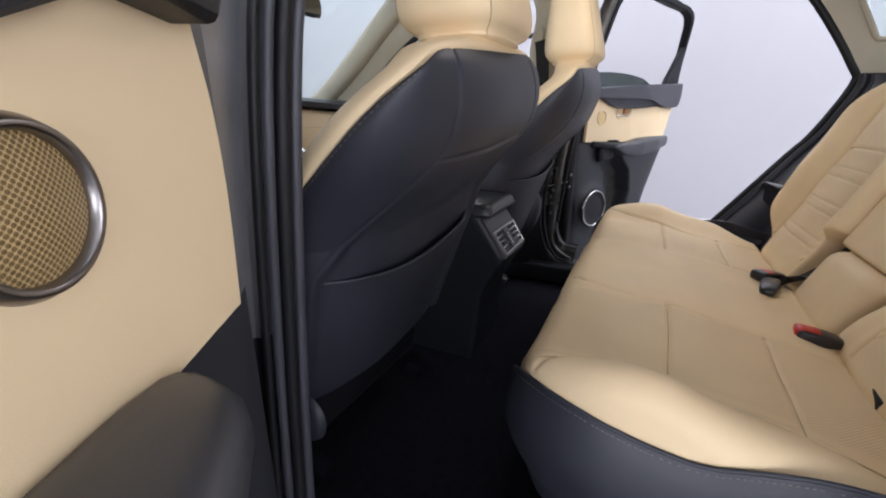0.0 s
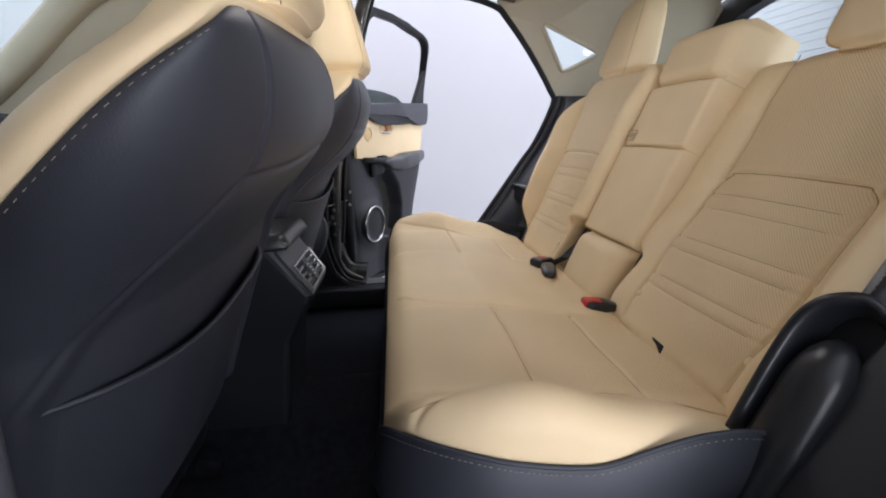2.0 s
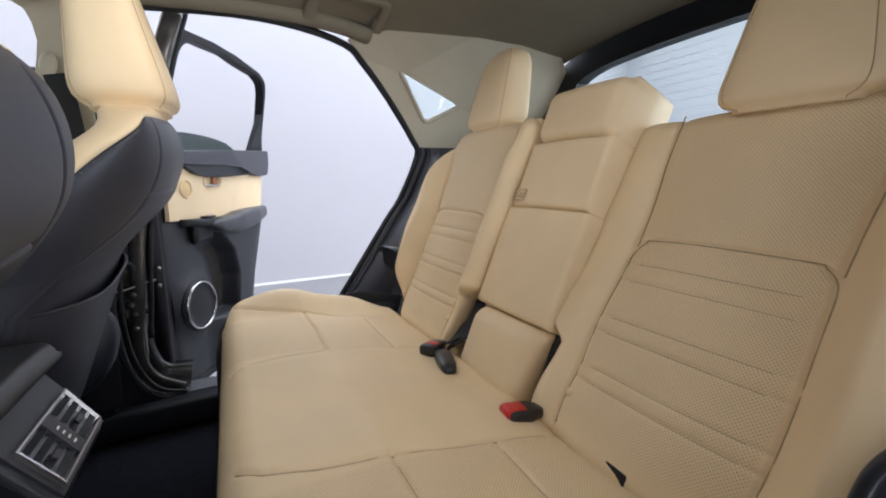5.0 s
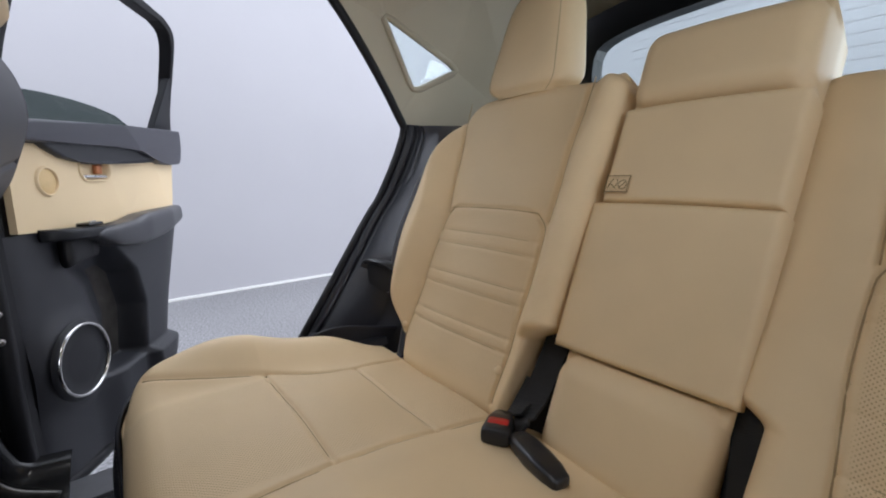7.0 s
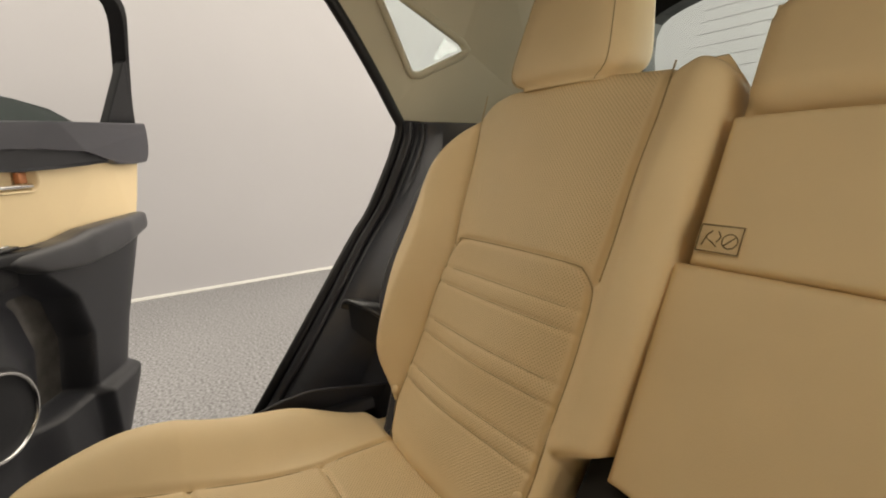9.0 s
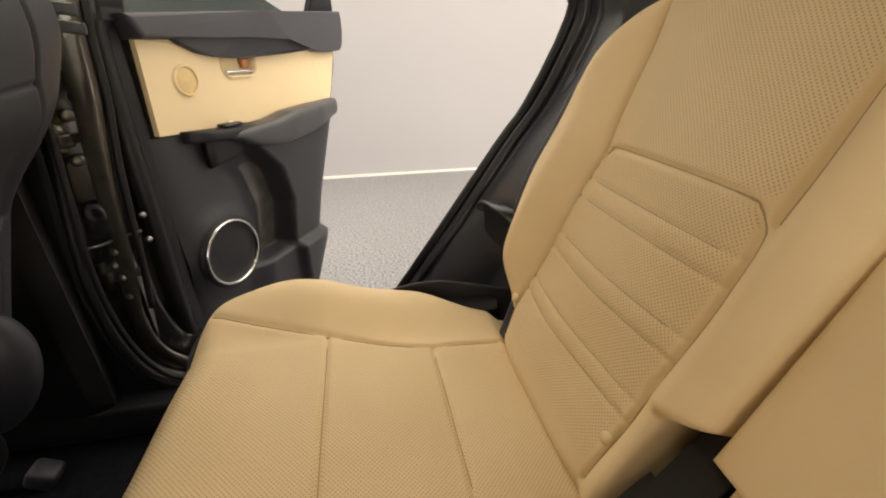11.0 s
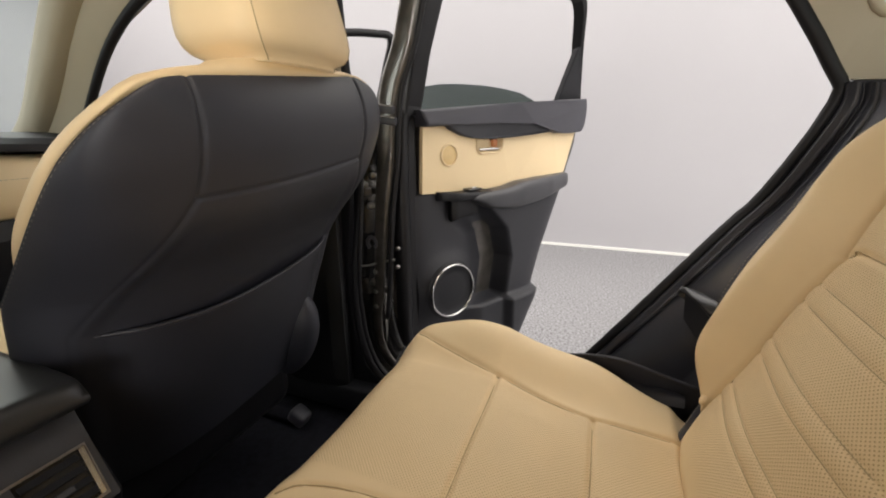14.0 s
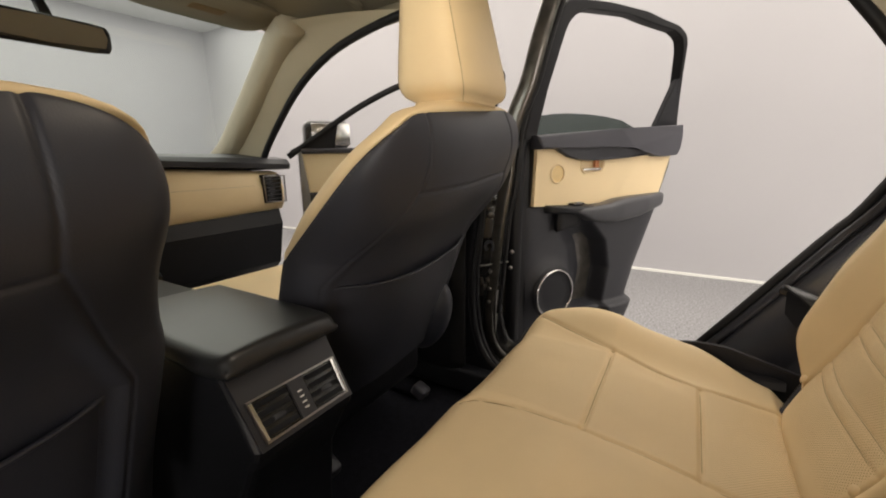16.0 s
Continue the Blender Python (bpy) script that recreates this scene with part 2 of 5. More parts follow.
def sweep(pts, prof, normal, closed=False, bm=None, scale=None):
    """A bar along pts; its section prof is given as (across, out), out along normal."""
    bm = bm or bmesh.new()
    P = [Vector(p) for p in pts]
    nrm = Vector(normal).normalized()
    rings = []
    m = len(P)
    for i, p in enumerate(P):
        a = P[i - 1] if (i or closed) else p
        b = P[(i + 1) % m] if (i + 1 < m or closed) else p
        t = (b - a).normalized()
        side = t.cross(nrm)
        if side.length < 1e-5:
            side = t.orthogonal()
        side.normalize()
        out = side.cross(t).normalized()
        k = scale(i / max(1, m - 1)) if scale else 1.0
        rings.append([bm.verts.new(p + side * (u * k) + out * (v * k)) for u, v in prof])
    n = len(prof)
    for i in range(m if closed else m - 1):
        r, s = rings[i], rings[(i + 1) % m]
        for j in range(n):
            k = (j + 1) % n
            bm.faces.new((r[j], r[k], s[k], s[j]))
    if not closed:
        bm.faces.new(rings[0][::-1])
        bm.faces.new(rings[-1])
    return bm


def ring_prof(ru, rv, n=10, power=2.0):
    out = []
    for i in range(n):
        a = 2 * math.pi * i / n
        c, s = math.cos(a), math.sin(a)
        out.append((ru * math.copysign(abs(c) ** (2 / power), c), rv * math.copysign(abs(s) ** (2 / power), s)))
    return out


def tube(pts, r, n=10, bm=None, closed=False, normal=(0.13, 0.21, 0.97)):
    return sweep(pts, ring_prof(r, r, n), normal, closed, bm)


def loft(rings, caps=True, bm=None):
    bm = bm or bmesh.new()
    R = [[bm.verts.new(p) for p in ring] for ring in rings]
    n = len(R[0])
    for a, b in zip(R, R[1:]):
        for j in range(n):
            k = (j + 1) % n
            bm.faces.new((a[j], a[k], b[k], b[j]))
    if caps:
        bm.faces.new(R[0][::-1])
        bm.faces.new(R[-1])
    return bm


def lathe(profile, at, n=40, bm=None):
    """A turned form: profile (radius, height), at(p, q, c) the place."""
    bm = bm or bmesh.new()
    R = []
    for r, h in profile:
        R.append([bm.verts.new(at(r * math.cos(2 * math.pi * i / n), r * math.sin(2 * math.pi * i / n), h)) for i in range(n)])
    for a, b in zip(R, R[1:]):
        for j in range(n):
            k = (j + 1) % n
            bm.faces.new((a[j], a[k], b[k], b[j]))
    bmesh.ops.remove_doubles(bm, verts=bm.verts, dist=1e-6)
    return bm


def seam(a, b, pts):
    """The distance of the places (a, b) from the line through pts."""
    best = np.full(a.shape, 9.0)
    for (x0, y0), (x1, y1) in zip(pts, pts[1:]):
        dx, dy = x1 - x0, y1 - y0
        k = np.clip(((a - x0) * dx + (b - y0) * dy) / (dx * dx + dy * dy + 1e-12), 0, 1)
        best = np.minimum(best, np.hypot(a - x0 - k * dx, b - y0 - k * dy))
    return best


def groove(d, depth=0.004, w=0.004):
    return -depth * np.exp(-(d / w) ** 2)


def step(x, a, b):
    t = np.clip((x - a) / (b - a), 0, 1)
    return t * t * (3 - 2 * t)


def spaced(n, edge):
    """n+1 stations from -1 to 1, closer together near both ends."""
    t = np.linspace(-1, 1, n + 1)
    return t * (1 - edge) + np.sin(t * math.pi / 2) * edge


def grid_mesh(name, V, UV=None, perf=None, rim_back=None):
    """A mesh of the grid V[i, j]; with rim_back (same rim order) its border is carried back and closed."""
    ni, nj = V.shape[:2]
    idx = np.arange(ni * nj).reshape(ni, nj)
    faces = np.stack([idx[:-1, :-1], idx[1:, :-1], idx[1:, 1:], idx[:-1, 1:]], -1).reshape(-1, 4).tolist()
    verts = V.reshape(-1, 3)
    uvs = UV.reshape(-1, 2) if UV is not None else verts[:, :2]
    pf = perf.reshape(-1) if perf is not None else np.zeros(len(verts))
    if rim_back is not None:
        rim = rim_of(idx)
        base = len(verts)
        k = len(rim)
        for layer in rim_back:
            verts = np.concatenate([verts, layer])
            uvs = np.concatenate([uvs, uvs[rim]])
            pf = np.concatenate([pf, np.zeros(k)])
        prev = rim
        for q in range(len(rim_back)):
            cur = [base + q * k + i for i in range(k)]
            for i in range(k):
                j = (i + 1) % k
                faces.append((prev[j], prev[i], cur[i], cur[j]))
            prev = cur
        faces.append(tuple(prev[::-1]))
    me = bpy.data.meshes.new(name)
    me.from_pydata(verts.tolist(), [], faces)
    lay = me.uv_layers.new(name="UVMap")
    li = np.empty(len(me.loops), dtype=np.int32)
    me.loops.foreach_get("vertex_index", li)
    lay.data.foreach_set("uv", uvs[li].astype(np.float32).ravel())
    at = me.attributes.new("perf", "FLOAT", "POINT")
    at.data.foreach_set("value", pf.astype(np.float32))
    return me


def rim_of(idx):
    return [*idx[:-1, 0].tolist(), *idx[-1, :-1].tolist(), *idx[:0:-1, -1].tolist(), *idx[0, :0:-1].tolist()]


def cushion(name, lo, hi, b0, b1, place, height, r, thick, na=80, nb=80, perf=None, edge=0.35, back_in=0.02, base=0.0):
    """An upholstered pad: across from lo(b) to hi(b), along from b0 to b1, its face at height(a, b), its edges rolled with radius r,
    its sides thick deep. place(a, b, c) takes arrays and gives (n, 3)."""
    u = spaced(na, edge)[:, None]
    bb = (b0 + b1) / 2 + (b1 - b0) / 2 * spaced(nb, edge)[None, :]
    l, h = lo(bb), hi(bb)
    a = (l + h) / 2 + (h - l) / 2 * u
    b = bb + 0 * a
    du = (1 - np.abs(u)) * (h - l) / 2
    dv = np.minimum(b - b0, b1 - b)
    p, q = np.clip(r - du, 0, r), np.clip(r - dv, 0, r)
    e = np.clip(np.hypot(p, q), 0, r)
    roll = r - np.sqrt(np.maximum(r * r - e * e, 0))
    c = height(a, b) - roll
    V = place(a, b, c)
    idx = np.arange(a.size).reshape(a.shape)
    rim = rim_of(idx)
    ra, rb, rc = a.ravel()[rim], b.ravel()[rim], c.ravel()[rim]
    ca, cb = ra.mean(), rb.mean()
    k = 1 - back_in
    mid = np.minimum(rc - 0.004, 0.5 * (rc + base - thick))
    back = [place(ra, rb, mid), place(ca + (ra - ca) * k, cb + (rb - cb) * k, np.full_like(ra, base - thick))]
    pf = perf(a, b) if perf is not None else None
    return grid_mesh(name, V, np.stack([a, b], -1), pf, [x.reshape(-1, 3) for x in back])


def stitches(line, length=0.005, gap=0.003, r=0.0006, lift=(0, 0, 0)):
    """Short stitches of thread along a line of points."""
    bm = bmesh.new()
    P = [Vector(p) + Vector(lift) for p in line]
    left = 0.0
    for a, b in zip(P, P[1:]):
        d = (b - a).length
        if d < 1e-6:
            continue
        t = (b - a) / d
        x = left
        while x + length < d:
            p, q = a + t * x, a + t * (x + length)
            s = t.orthogonal().normalized() * r
            o = t.cross(s)
            vs = [bm.verts.new(v) for v in (p + s, p + o, p - s, p - o, q + s, q + o, q - s, q - o)]
            for i in range(4):
                j = (i + 1) % 4
                bm.faces.new((vs[i], vs[j], vs[4 + j], vs[4 + i]))
            x += length + gap
        left = max(0.0, x - d)
    return bm




def resample(loop, n):
    P = np.array(loop, float)
    d = np.concatenate([[0], np.cumsum(np.hypot(*np.diff(P, axis=0).T))])
    t = np.linspace(0, d[-1], n)
    return list(zip(np.interp(t, d, P[:, 0]), np.interp(t, d, P[:, 1])))


def band(outer, inner, at, thick, n=60):
    """A flat frame between two open lines, with its face at depth 0."""
    o, i = resample(outer, n), resample(inner, n)
    rings = []
    for (a, b), (c, d) in zip(o, i):
        m1, m2 = (a * 0.9 + c * 0.1, b * 0.9 + d * 0.1), (a * 0.1 + c * 0.9, b * 0.1 + d * 0.9)
        rings.append([at(a, b, -thick), at(a, b, -0.004), at(*m1, 0.0), at(*m2, 0.0), at(c, d, -0.004), at(c, d, -thick)])
    return loft(rings)


def seam_line(pts, place, height, r=0.0011):
    """A sewn seam: a thin cord lying in its groove, its dark colour drawing the crease's shadow."""
    P = smooth_path([(a, b, 0) for a, b in pts], 5)
    a, b = np.array([p.x for p in P]), np.array([p.y for p in P])
    return tube([tuple(v) for v in place(a, b, height(a, b) + 0.0004)], r, 6)

# ------------------------------------------------------------------ the studio
RX, LX, FY, BY = 3.75, -4.6, 6.8, -5.2


def room():
    w = 0.15
    setting("floor", box_bm(((RX + LX) / 2, (FY + BY) / 2, GROUND - 0.05), (RX - LX + 2 * w, FY - BY + 2 * w, 0.1)), M_FLOOR, "grey speckled studio floor", "floor")
    zc, h = (CEIL + GROUND) / 2, CEIL - GROUND
    setting("wall_east", box_bm((RX + w / 2, (FY + BY) / 2, zc), (w, FY - BY, h)), M_WALL, "plain white studio wall beside the car", "wall")
    setting("wall_west", box_bm((LX - w / 2, (FY + BY) / 2, zc), (w, FY - BY, h)), M_WALL, "plain white studio wall", "wall")
    setting("wall_north", box_bm(((RX + LX) / 2, FY + w / 2, zc), (RX - LX + 2 * w, w, h)), M_WALL, "plain white studio wall ahead of the car", "wall")
    setting("wall_south", box_bm(((RX + LX) / 2, BY - w / 2, zc), (RX - LX + 2 * w, w, h)), M_WALL, "plain white studio wall behind the car", "wall")
    setting("ceiling", box_bm(((RX + LX) / 2, (FY + BY) / 2, CEIL + 0.05), (RX - LX + 2 * w, FY - BY + 2 * w, 0.1)), M_CEIL, "white studio ceiling", "ceiling")
    setting("baseboard", box_bm((RX - 0.006, (FY + BY) / 2, GROUND + 0.012), (0.012, FY - BY, 0.024), None, 0.003), M_WHITEMARK, "narrow white skirting strip along the wall", "baseboard")


room()

# ------------------------------------------------------------------ the car's shell
TAN = 0.42
COS = 1 / math.sqrt(1 + TAN * TAN)


def side_x(y, z):
    """How far from the middle the inner skin of the car's side lies."""
    x = 0.744 - 0.13 * (z - 0.136) if z > -0.1 else 0.775 + 0.05 * (z + 0.1)
    x = x - 0.16 * max(0.0, -0.55 - y) - (0.9 * max(0.0, z - 0.40) ** 1.2)
    return x


OPENING = [(0.36, 0.445), (0.29, 0.452), (0.04, 0.466), (-0.134, 0.458), (-0.27, 0.432), (-0.325, 0.395), (-0.42, 0.285), (-0.515, 0.15), (-0.532, 0.095), (-0.47, -0.055), (-0.41, -0.14), (-0.225, -0.40), (-0.13, -0.52),
           (-0.04, -0.60), (0.06, -0.625), (0.27, -0.633), (0.335, -0.615), (0.378, -0.57), (0.405, -0.49), (0.416, -0.38), (0.412, -0.28), (0.396, -0.16), (0.385, -0.05), (0.38, 0.1), (0.375, 0.3)]


def fill_holed(outer, holes, at, thick):
    bm = bmesh.new()
    edges = []
    for loop in (outer, *holes):
        vs = [bm.verts.new(at(p, q, 0)) for p, q in loop]
        edges += [bm.edges.new((vs[i], vs[(i + 1) % len(vs)])) for i in range(len(vs))]
    bmesh.ops.triangle_fill(bm, use_beauty=True, edges=edges)
    g = bmesh.ops.extrude_face_region(bm, geom=list(bm.faces))
    vs = [v for v in g["geom"] if isinstance(v, bmesh.types.BMVert)]
    shift = Vector(at(0, 0, -thick)) - Vector(at(0, 0, 0))
    bmesh.ops.translate(bm, vec=shift, verts=vs)
    return bm


QUARTER = [(-0.462, 0.371), (-0.548, 0.226), (-0.556, 0.219), (-0.572, 0.219), (-0.672, 0.267), (-0.682, 0.276), (-0.668, 0.290), (-0.482, 0.374), (-0.47, 0.376)]


def car_side(S, side):
    yz = [(p.x, p.y) for p in smooth_path([(y, z, 0) for y, z in OPENING], 3, True)]
    # seal round the rear door opening
    seal = tube([(S * (side_x(y, z) + 0.004), y, z) for y, z in yz], 0.011, 10, closed=True, normal=(1, 0, 0))
    ob = setting("door_seal_" + side, seal, M_RUBBER, "black rubber weatherstrip round the rear door opening", "seal", True)
    inn = lambda p, q, c: (S * (side_x(p, q) - c), p, q)
    # cream upper pillar with its window hole
    outer = [(-0.28, 0.446), (-0.332, 0.404), (-0.428, 0.292), (-0.522, 0.155), (-0.536, 0.130), (-0.62, 0.125), (-0.75, 0.125), (-0.9, 0.15), (-1.10, 0.22), (-1.14, 0.36), (-1.05, 0.47), (-0.7, 0.49), (-0.4, 0.48)]
    up = fill_holed(outer, [QUARTER], inn, 0.016)
    setting("trim_pillar_upper_" + side, up, M_PILLAR, "cream plastic rear pillar trim with a small triangular window", "pillar trim")
    lip = sweep([inn(y, z, 0.002) for y, z in QUARTER], ring_prof(0.008, 0.006, 8), (S, 0, 0), True)
    win = thing("window_quarter_" + side, (S * 0.74, -0.56, 0.29), "small triangular fixed rear quarter window", "window", "", "structure")
    part("window_frame", lip, M_PILLAR, win)
    part("pane", prism([(p * 1.0, q) for p, q in QUARTER], lambda p, q, c: (S * (side_x(p, q) + 0.012 - c), p, q), 0.003), M_GLASS, win, "tinted glass", smooth=False)
    # black lower pillar
    low = [(-0.545, 0.128), (-0.545, 0.09), (-0.485, -0.055), (-0.425, -0.14), (-0.240, -0.40), (-0.19, -0.47), (-0.30, -0.50), (-0.6, -0.45), (-0.8, -0.1), (-0.8, 0.128)]
    setting("trim_pillar_lower_" + side, prism(low, inn, 0.012, 0.002), M_PILLARBLACK, "black plastic lower rear pillar trim", "pillar trim")
    # the trim turns inwards to the seat
    e0 = [(-0.53, 0.125), (-0.531, 0.09), (-0.505, 0.02), (-0.47, -0.055), (-0.41, -0.14), (-0.32, -0.27), (-0.225, -0.40), (-0.18, -0.46)]
    ep = smooth_path([(0, y, z) for y, z in e0], 6)
    us = np.linspace(0, 1, 72)
    V = np.empty((len(ep), 72, 3))
    for i, p in enumerate(ep):
        yp = -0.361 - TAN * (p.z + 0.411)
        x0 = side_x(p.y, p.z) - 0.004
        yl = min(yp + 0.085, p.y - 0.010)
        # a rounded strip along the opening, a groove, a broad face, a fold, then the flank beside the seat
        fx = float(np.interp(p.z, [-0.46, -0.34, -0.25, -0.20, -0.11, -0.05, 0.05, 0.125], [0.655, 0.640, 0.622, 0.606, 0.598, 0.602, 0.618, 0.635]))
        fy = p.y - float(np.interp(p.z, [-0.46, -0.34, -0.26, -0.225, -0.198, -0.05, 0.05, 0.125], [0.150, 0.118, 0.078, 0.050, 0.038, 0.032, 0.034, 0.034]))
        fy = max(fy, yp - 0.02)
        sec = [(0.0, x0, p.y - 0.004), (0.05, x0 - 0.008, p.y - 0.005), (0.12, x0 - 0.015, p.y - 0.014), (0.17, x0 - 0.016, p.y - 0.020), (0.20, x0 - 0.009, p.y - 0.025), (0.23, x0 - 0.018, p.y - 0.026), (0.28, x0 - 0.024, p.y - 0.028),
               (0.70, fx + 0.008, fy), (0.76, fx, fy - 0.006), (1.0, min(fx - 0.012, 0.585), yp - 0.035)]
        for j, u in enumerate(us):
            if S > 0:
                x, y = (float(np.interp(u, [q[0] for q in sec], [q[k] for q in sec])) for k in (1, 2))
                mid = 4 * (u - 0.28) * (0.70 - u) / 0.42 ** 2 if 0.28 < u < 0.70 else 0.0
                crease = math.exp(-((u - 0.30 - 0.10 * float(step(np.array(p.z), -0.06, 0.02))) / 0.018) ** 2) * float(step(np.array(p.z), -0.05, 0.01))
                V[i, j] = (x - 0.006 * mid + 0.006 * crease, y + 0.006 * mid - 0.006 * crease, p.z - 0.012 * u)
            else:
                k, m = float(step(np.array(u), 0.0, 0.62)), float(step(np.array(u), 0.55, 1.0))
                V[i, j] = (S * (x0 - (x0 - 0.622) * k - 0.006 * m), p.y - 0.010 + (yl - p.y) * u ** 0.7 * (1 - m) + (yp - 0.03 - p.y) * m, p.z - 0.012 * u)
    tagged(part("trim_quarter_" + side, grid_mesh("trim_quarter", V), M_QUARTER, None, "black plastic quarter trim between door opening and backrest"), "", "pillar trim", "", "structure")
    # sill
    setting("sill_" + side, box_bm((S * 0.81, 0.25, -0.70), (0.14, 2.3, 0.13), None, 0.02, 3), M_PAINT, "dark metallic body sill with a step plate", "sill", True)
    setting("trim_sill_" + side, box_bm((S * 0.73, 0.25, -0.665), (0.07, 2.3, 0.08), None, 0.012, 3), M_BLACKPLASTIC, "black plastic scuff plate on the sill", "scuff plate", True)
    # roof rail
    rail = [(S * (side_x(y, 0.45) - 0.02), y, z) for y, z in ((1.0, 0.36), (0.8, 0.43), (0.5, 0.462), (0.3, 0.472), (0.0, 0.484), (-0.2, 0.478), (-0.34, 0.455))]
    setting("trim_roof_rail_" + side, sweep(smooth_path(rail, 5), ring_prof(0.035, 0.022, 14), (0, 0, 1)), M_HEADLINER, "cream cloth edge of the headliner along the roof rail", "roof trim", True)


for S, side in ((1, "east"), (-1, "west")):
    car_side(S, side)


def b_pillar(S, side):
    p = thing("pillar_" + side, (S * 0.74, 0.45, -0.62), "dark middle pillar with metallic door jamb", "pillar", "", "structure")
    dy = 0.0 if S > 0 else -0.085
    core = [(0.725, 0.47, -0.66), (0.73, 0.47, -0.3), (0.725, 0.465, 0.03), (0.70, 0.445, 0.2), (0.665, 0.40, 0.42), (0.655, 0.39, 0.48)]
    if S < 0:
        core[0], core[1] = (0.735, 0.515, -0.66), (0.732, 0.495, -0.3)
    core = [(x, y + dy, z + (0.016 if S < 0 and z == 0.03 else 0)) for x, y, z in core]
    low = smooth_path([(S * x, y, z) for x, y, z in core[:3]], 6)
    up = smooth_path([(S * x, y, z) for x, y, z in core[2:]], 6)
    part("pillar_trim", sweep([p + Vector((0, 0.075 if S > 0 else 0.035, 0)) for p in low], ring_prof(0.03, 0.120 if S > 0 else 0.080, 20, 4), (0, 1, 0)), M_RUBBER, p, "black plastic lower trim")
    if S < 0:
        part("pillar_trim", sweep(up, ring_prof(0.028, 0.043, 16, 4), (0, 1, 0)), M_PILLAR, p, "cream upper trim")
    else:
        face = [(0.385, 0.02), (0.384, 0.15), (0.380, 0.27), (0.372, 0.36), (0.352, 0.415), (0.335, 0.455), (0.35, 0.475), (0.58, 0.462), (0.545, 0.438), (0.497, 0.432), (0.471, 0.418), (0.462, 0.388), (0.465, 0.35), (0.473, 0.31), (0.481, 0.277), (0.490, 0.20), (0.498, 0.10), (0.50, 0.02)]
        part("pillar_trim", prism(face, lambda y, z, c: (side_x(y, z) - 0.020 - c, y, z), 0.03, 0.006, 3), M_PILLAR, p, "cream upper trim", False)
    if S < 0:
        # painted jamb, a stepped pressing, and rubber ribs beside the opening
        jamb = smooth_path([(S * (x + 0.05), y - 0.03, z) for x, y, z in core], 6)
        sec = [(-0.030, 0.010), (-0.012, 0.012), (-0.008, 0.002), (0.016, 0.002), (0.022, 0.014), (0.040, 0.014), (0.048, 0.002), (0.135, 0.0), (0.14, -0.05), (-0.030, -0.05)]
        # below station k the jamb is black, standing in for its fading reflection
        k = 7
        part("jamb_shade", sweep(jamb[:k + 1], [(S * u, v) for u, v in sec], (0, -1, 0)), M_RUBBER, p, "lower jamb, blackened where its reflection fades", False)
        part("door_jamb", sweep(jamb[k:], [(S * u, v) for u, v in sec], (0, -1, 0)), M_PAINT, p, "dark metallic painted jamb", False)
        for dx, r, m in ((-0.012, 0.007, M_GREYTRIM), (0.006, 0.009, M_RUBBER), (0.024, 0.006, M_GREYTRIM), (0.040, 0.005, M_RUBBER)):
            rib = smooth_path([(S * (x + dx), y - 0.046, z) for x, y, z in core], 6)
            part("seal_rib", tube(rib, r, 10, normal=(1, 0, 0)), m, p, "rubber rib")
        return
    # the hollow behind the seal: a painted pressing, blackened for its shade, that turns into the sill
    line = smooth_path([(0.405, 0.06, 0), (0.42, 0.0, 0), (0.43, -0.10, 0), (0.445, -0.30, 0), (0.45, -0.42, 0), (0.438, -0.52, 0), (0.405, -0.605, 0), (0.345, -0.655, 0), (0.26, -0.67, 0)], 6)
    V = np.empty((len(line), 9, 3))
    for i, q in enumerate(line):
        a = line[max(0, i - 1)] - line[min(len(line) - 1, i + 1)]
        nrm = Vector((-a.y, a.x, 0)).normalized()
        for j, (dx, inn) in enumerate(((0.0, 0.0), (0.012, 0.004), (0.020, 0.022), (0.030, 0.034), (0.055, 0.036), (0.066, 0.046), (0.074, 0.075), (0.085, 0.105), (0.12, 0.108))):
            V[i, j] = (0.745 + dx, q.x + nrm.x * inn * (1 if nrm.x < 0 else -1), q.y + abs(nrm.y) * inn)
    part("door_jamb", grid_mesh("door_jamb", V), M_GLOSSBLACK, p, "door jamb hollow, black in place of its shade")
    # bright pressing down the outer edge
    spine = [(0.50, 0.185), (0.375, 0.227), (0.255, 0.260), (0.165, 0.297), (0.083, 0.312), (-0.015, 0.320), (-0.11, 0.335), (-0.175, 0.343), (-0.35, 0.360), (-0.45, 0.372), (-0.53, 0.366), (-0.585, 0.335), (-0.625, 0.27)]
    pts = smooth_path([(0.802, y, z) for z, y in spine], 6)
    part("outer_pressing", sweep(pts, ring_prof(0.026, 0.012, 20, 2.6), (-1, 0, 0), scale=lambda u: 1.0 - 0.45 * float(step(np.array(u), 0.25, 0.8))), M_PAINT_SHADED, p, "glossy brown outer pressing")
    rib = smooth_path([(0.806, y - 0.030, z) for z, y in spine[:10]], 6)
    part("seal_rib", tube(rib, 0.007, 10, normal=(1, 0, 0)), M_RUBBER, p, "black rubber rib")
    cheek = [(0.392, 0.10), (0.47, 0.10), (0.60, -0.02), (0.62, -0.68), (0.24, -0.68), (0.27, -0.640), (0.335, -0.622), (0.382, -0.575), (0.410, -0.49), (0.421, -0.38), (0.417, -0.28), (0.401, -0.16), (0.390, -0.05)]
    part("pillar_trim", prism(cheek, lambda y, z, c: (0.742 - c, y, z), 0.02), M_BLACKPLASTIC, p, "black plastic cheek beside the seal", False)
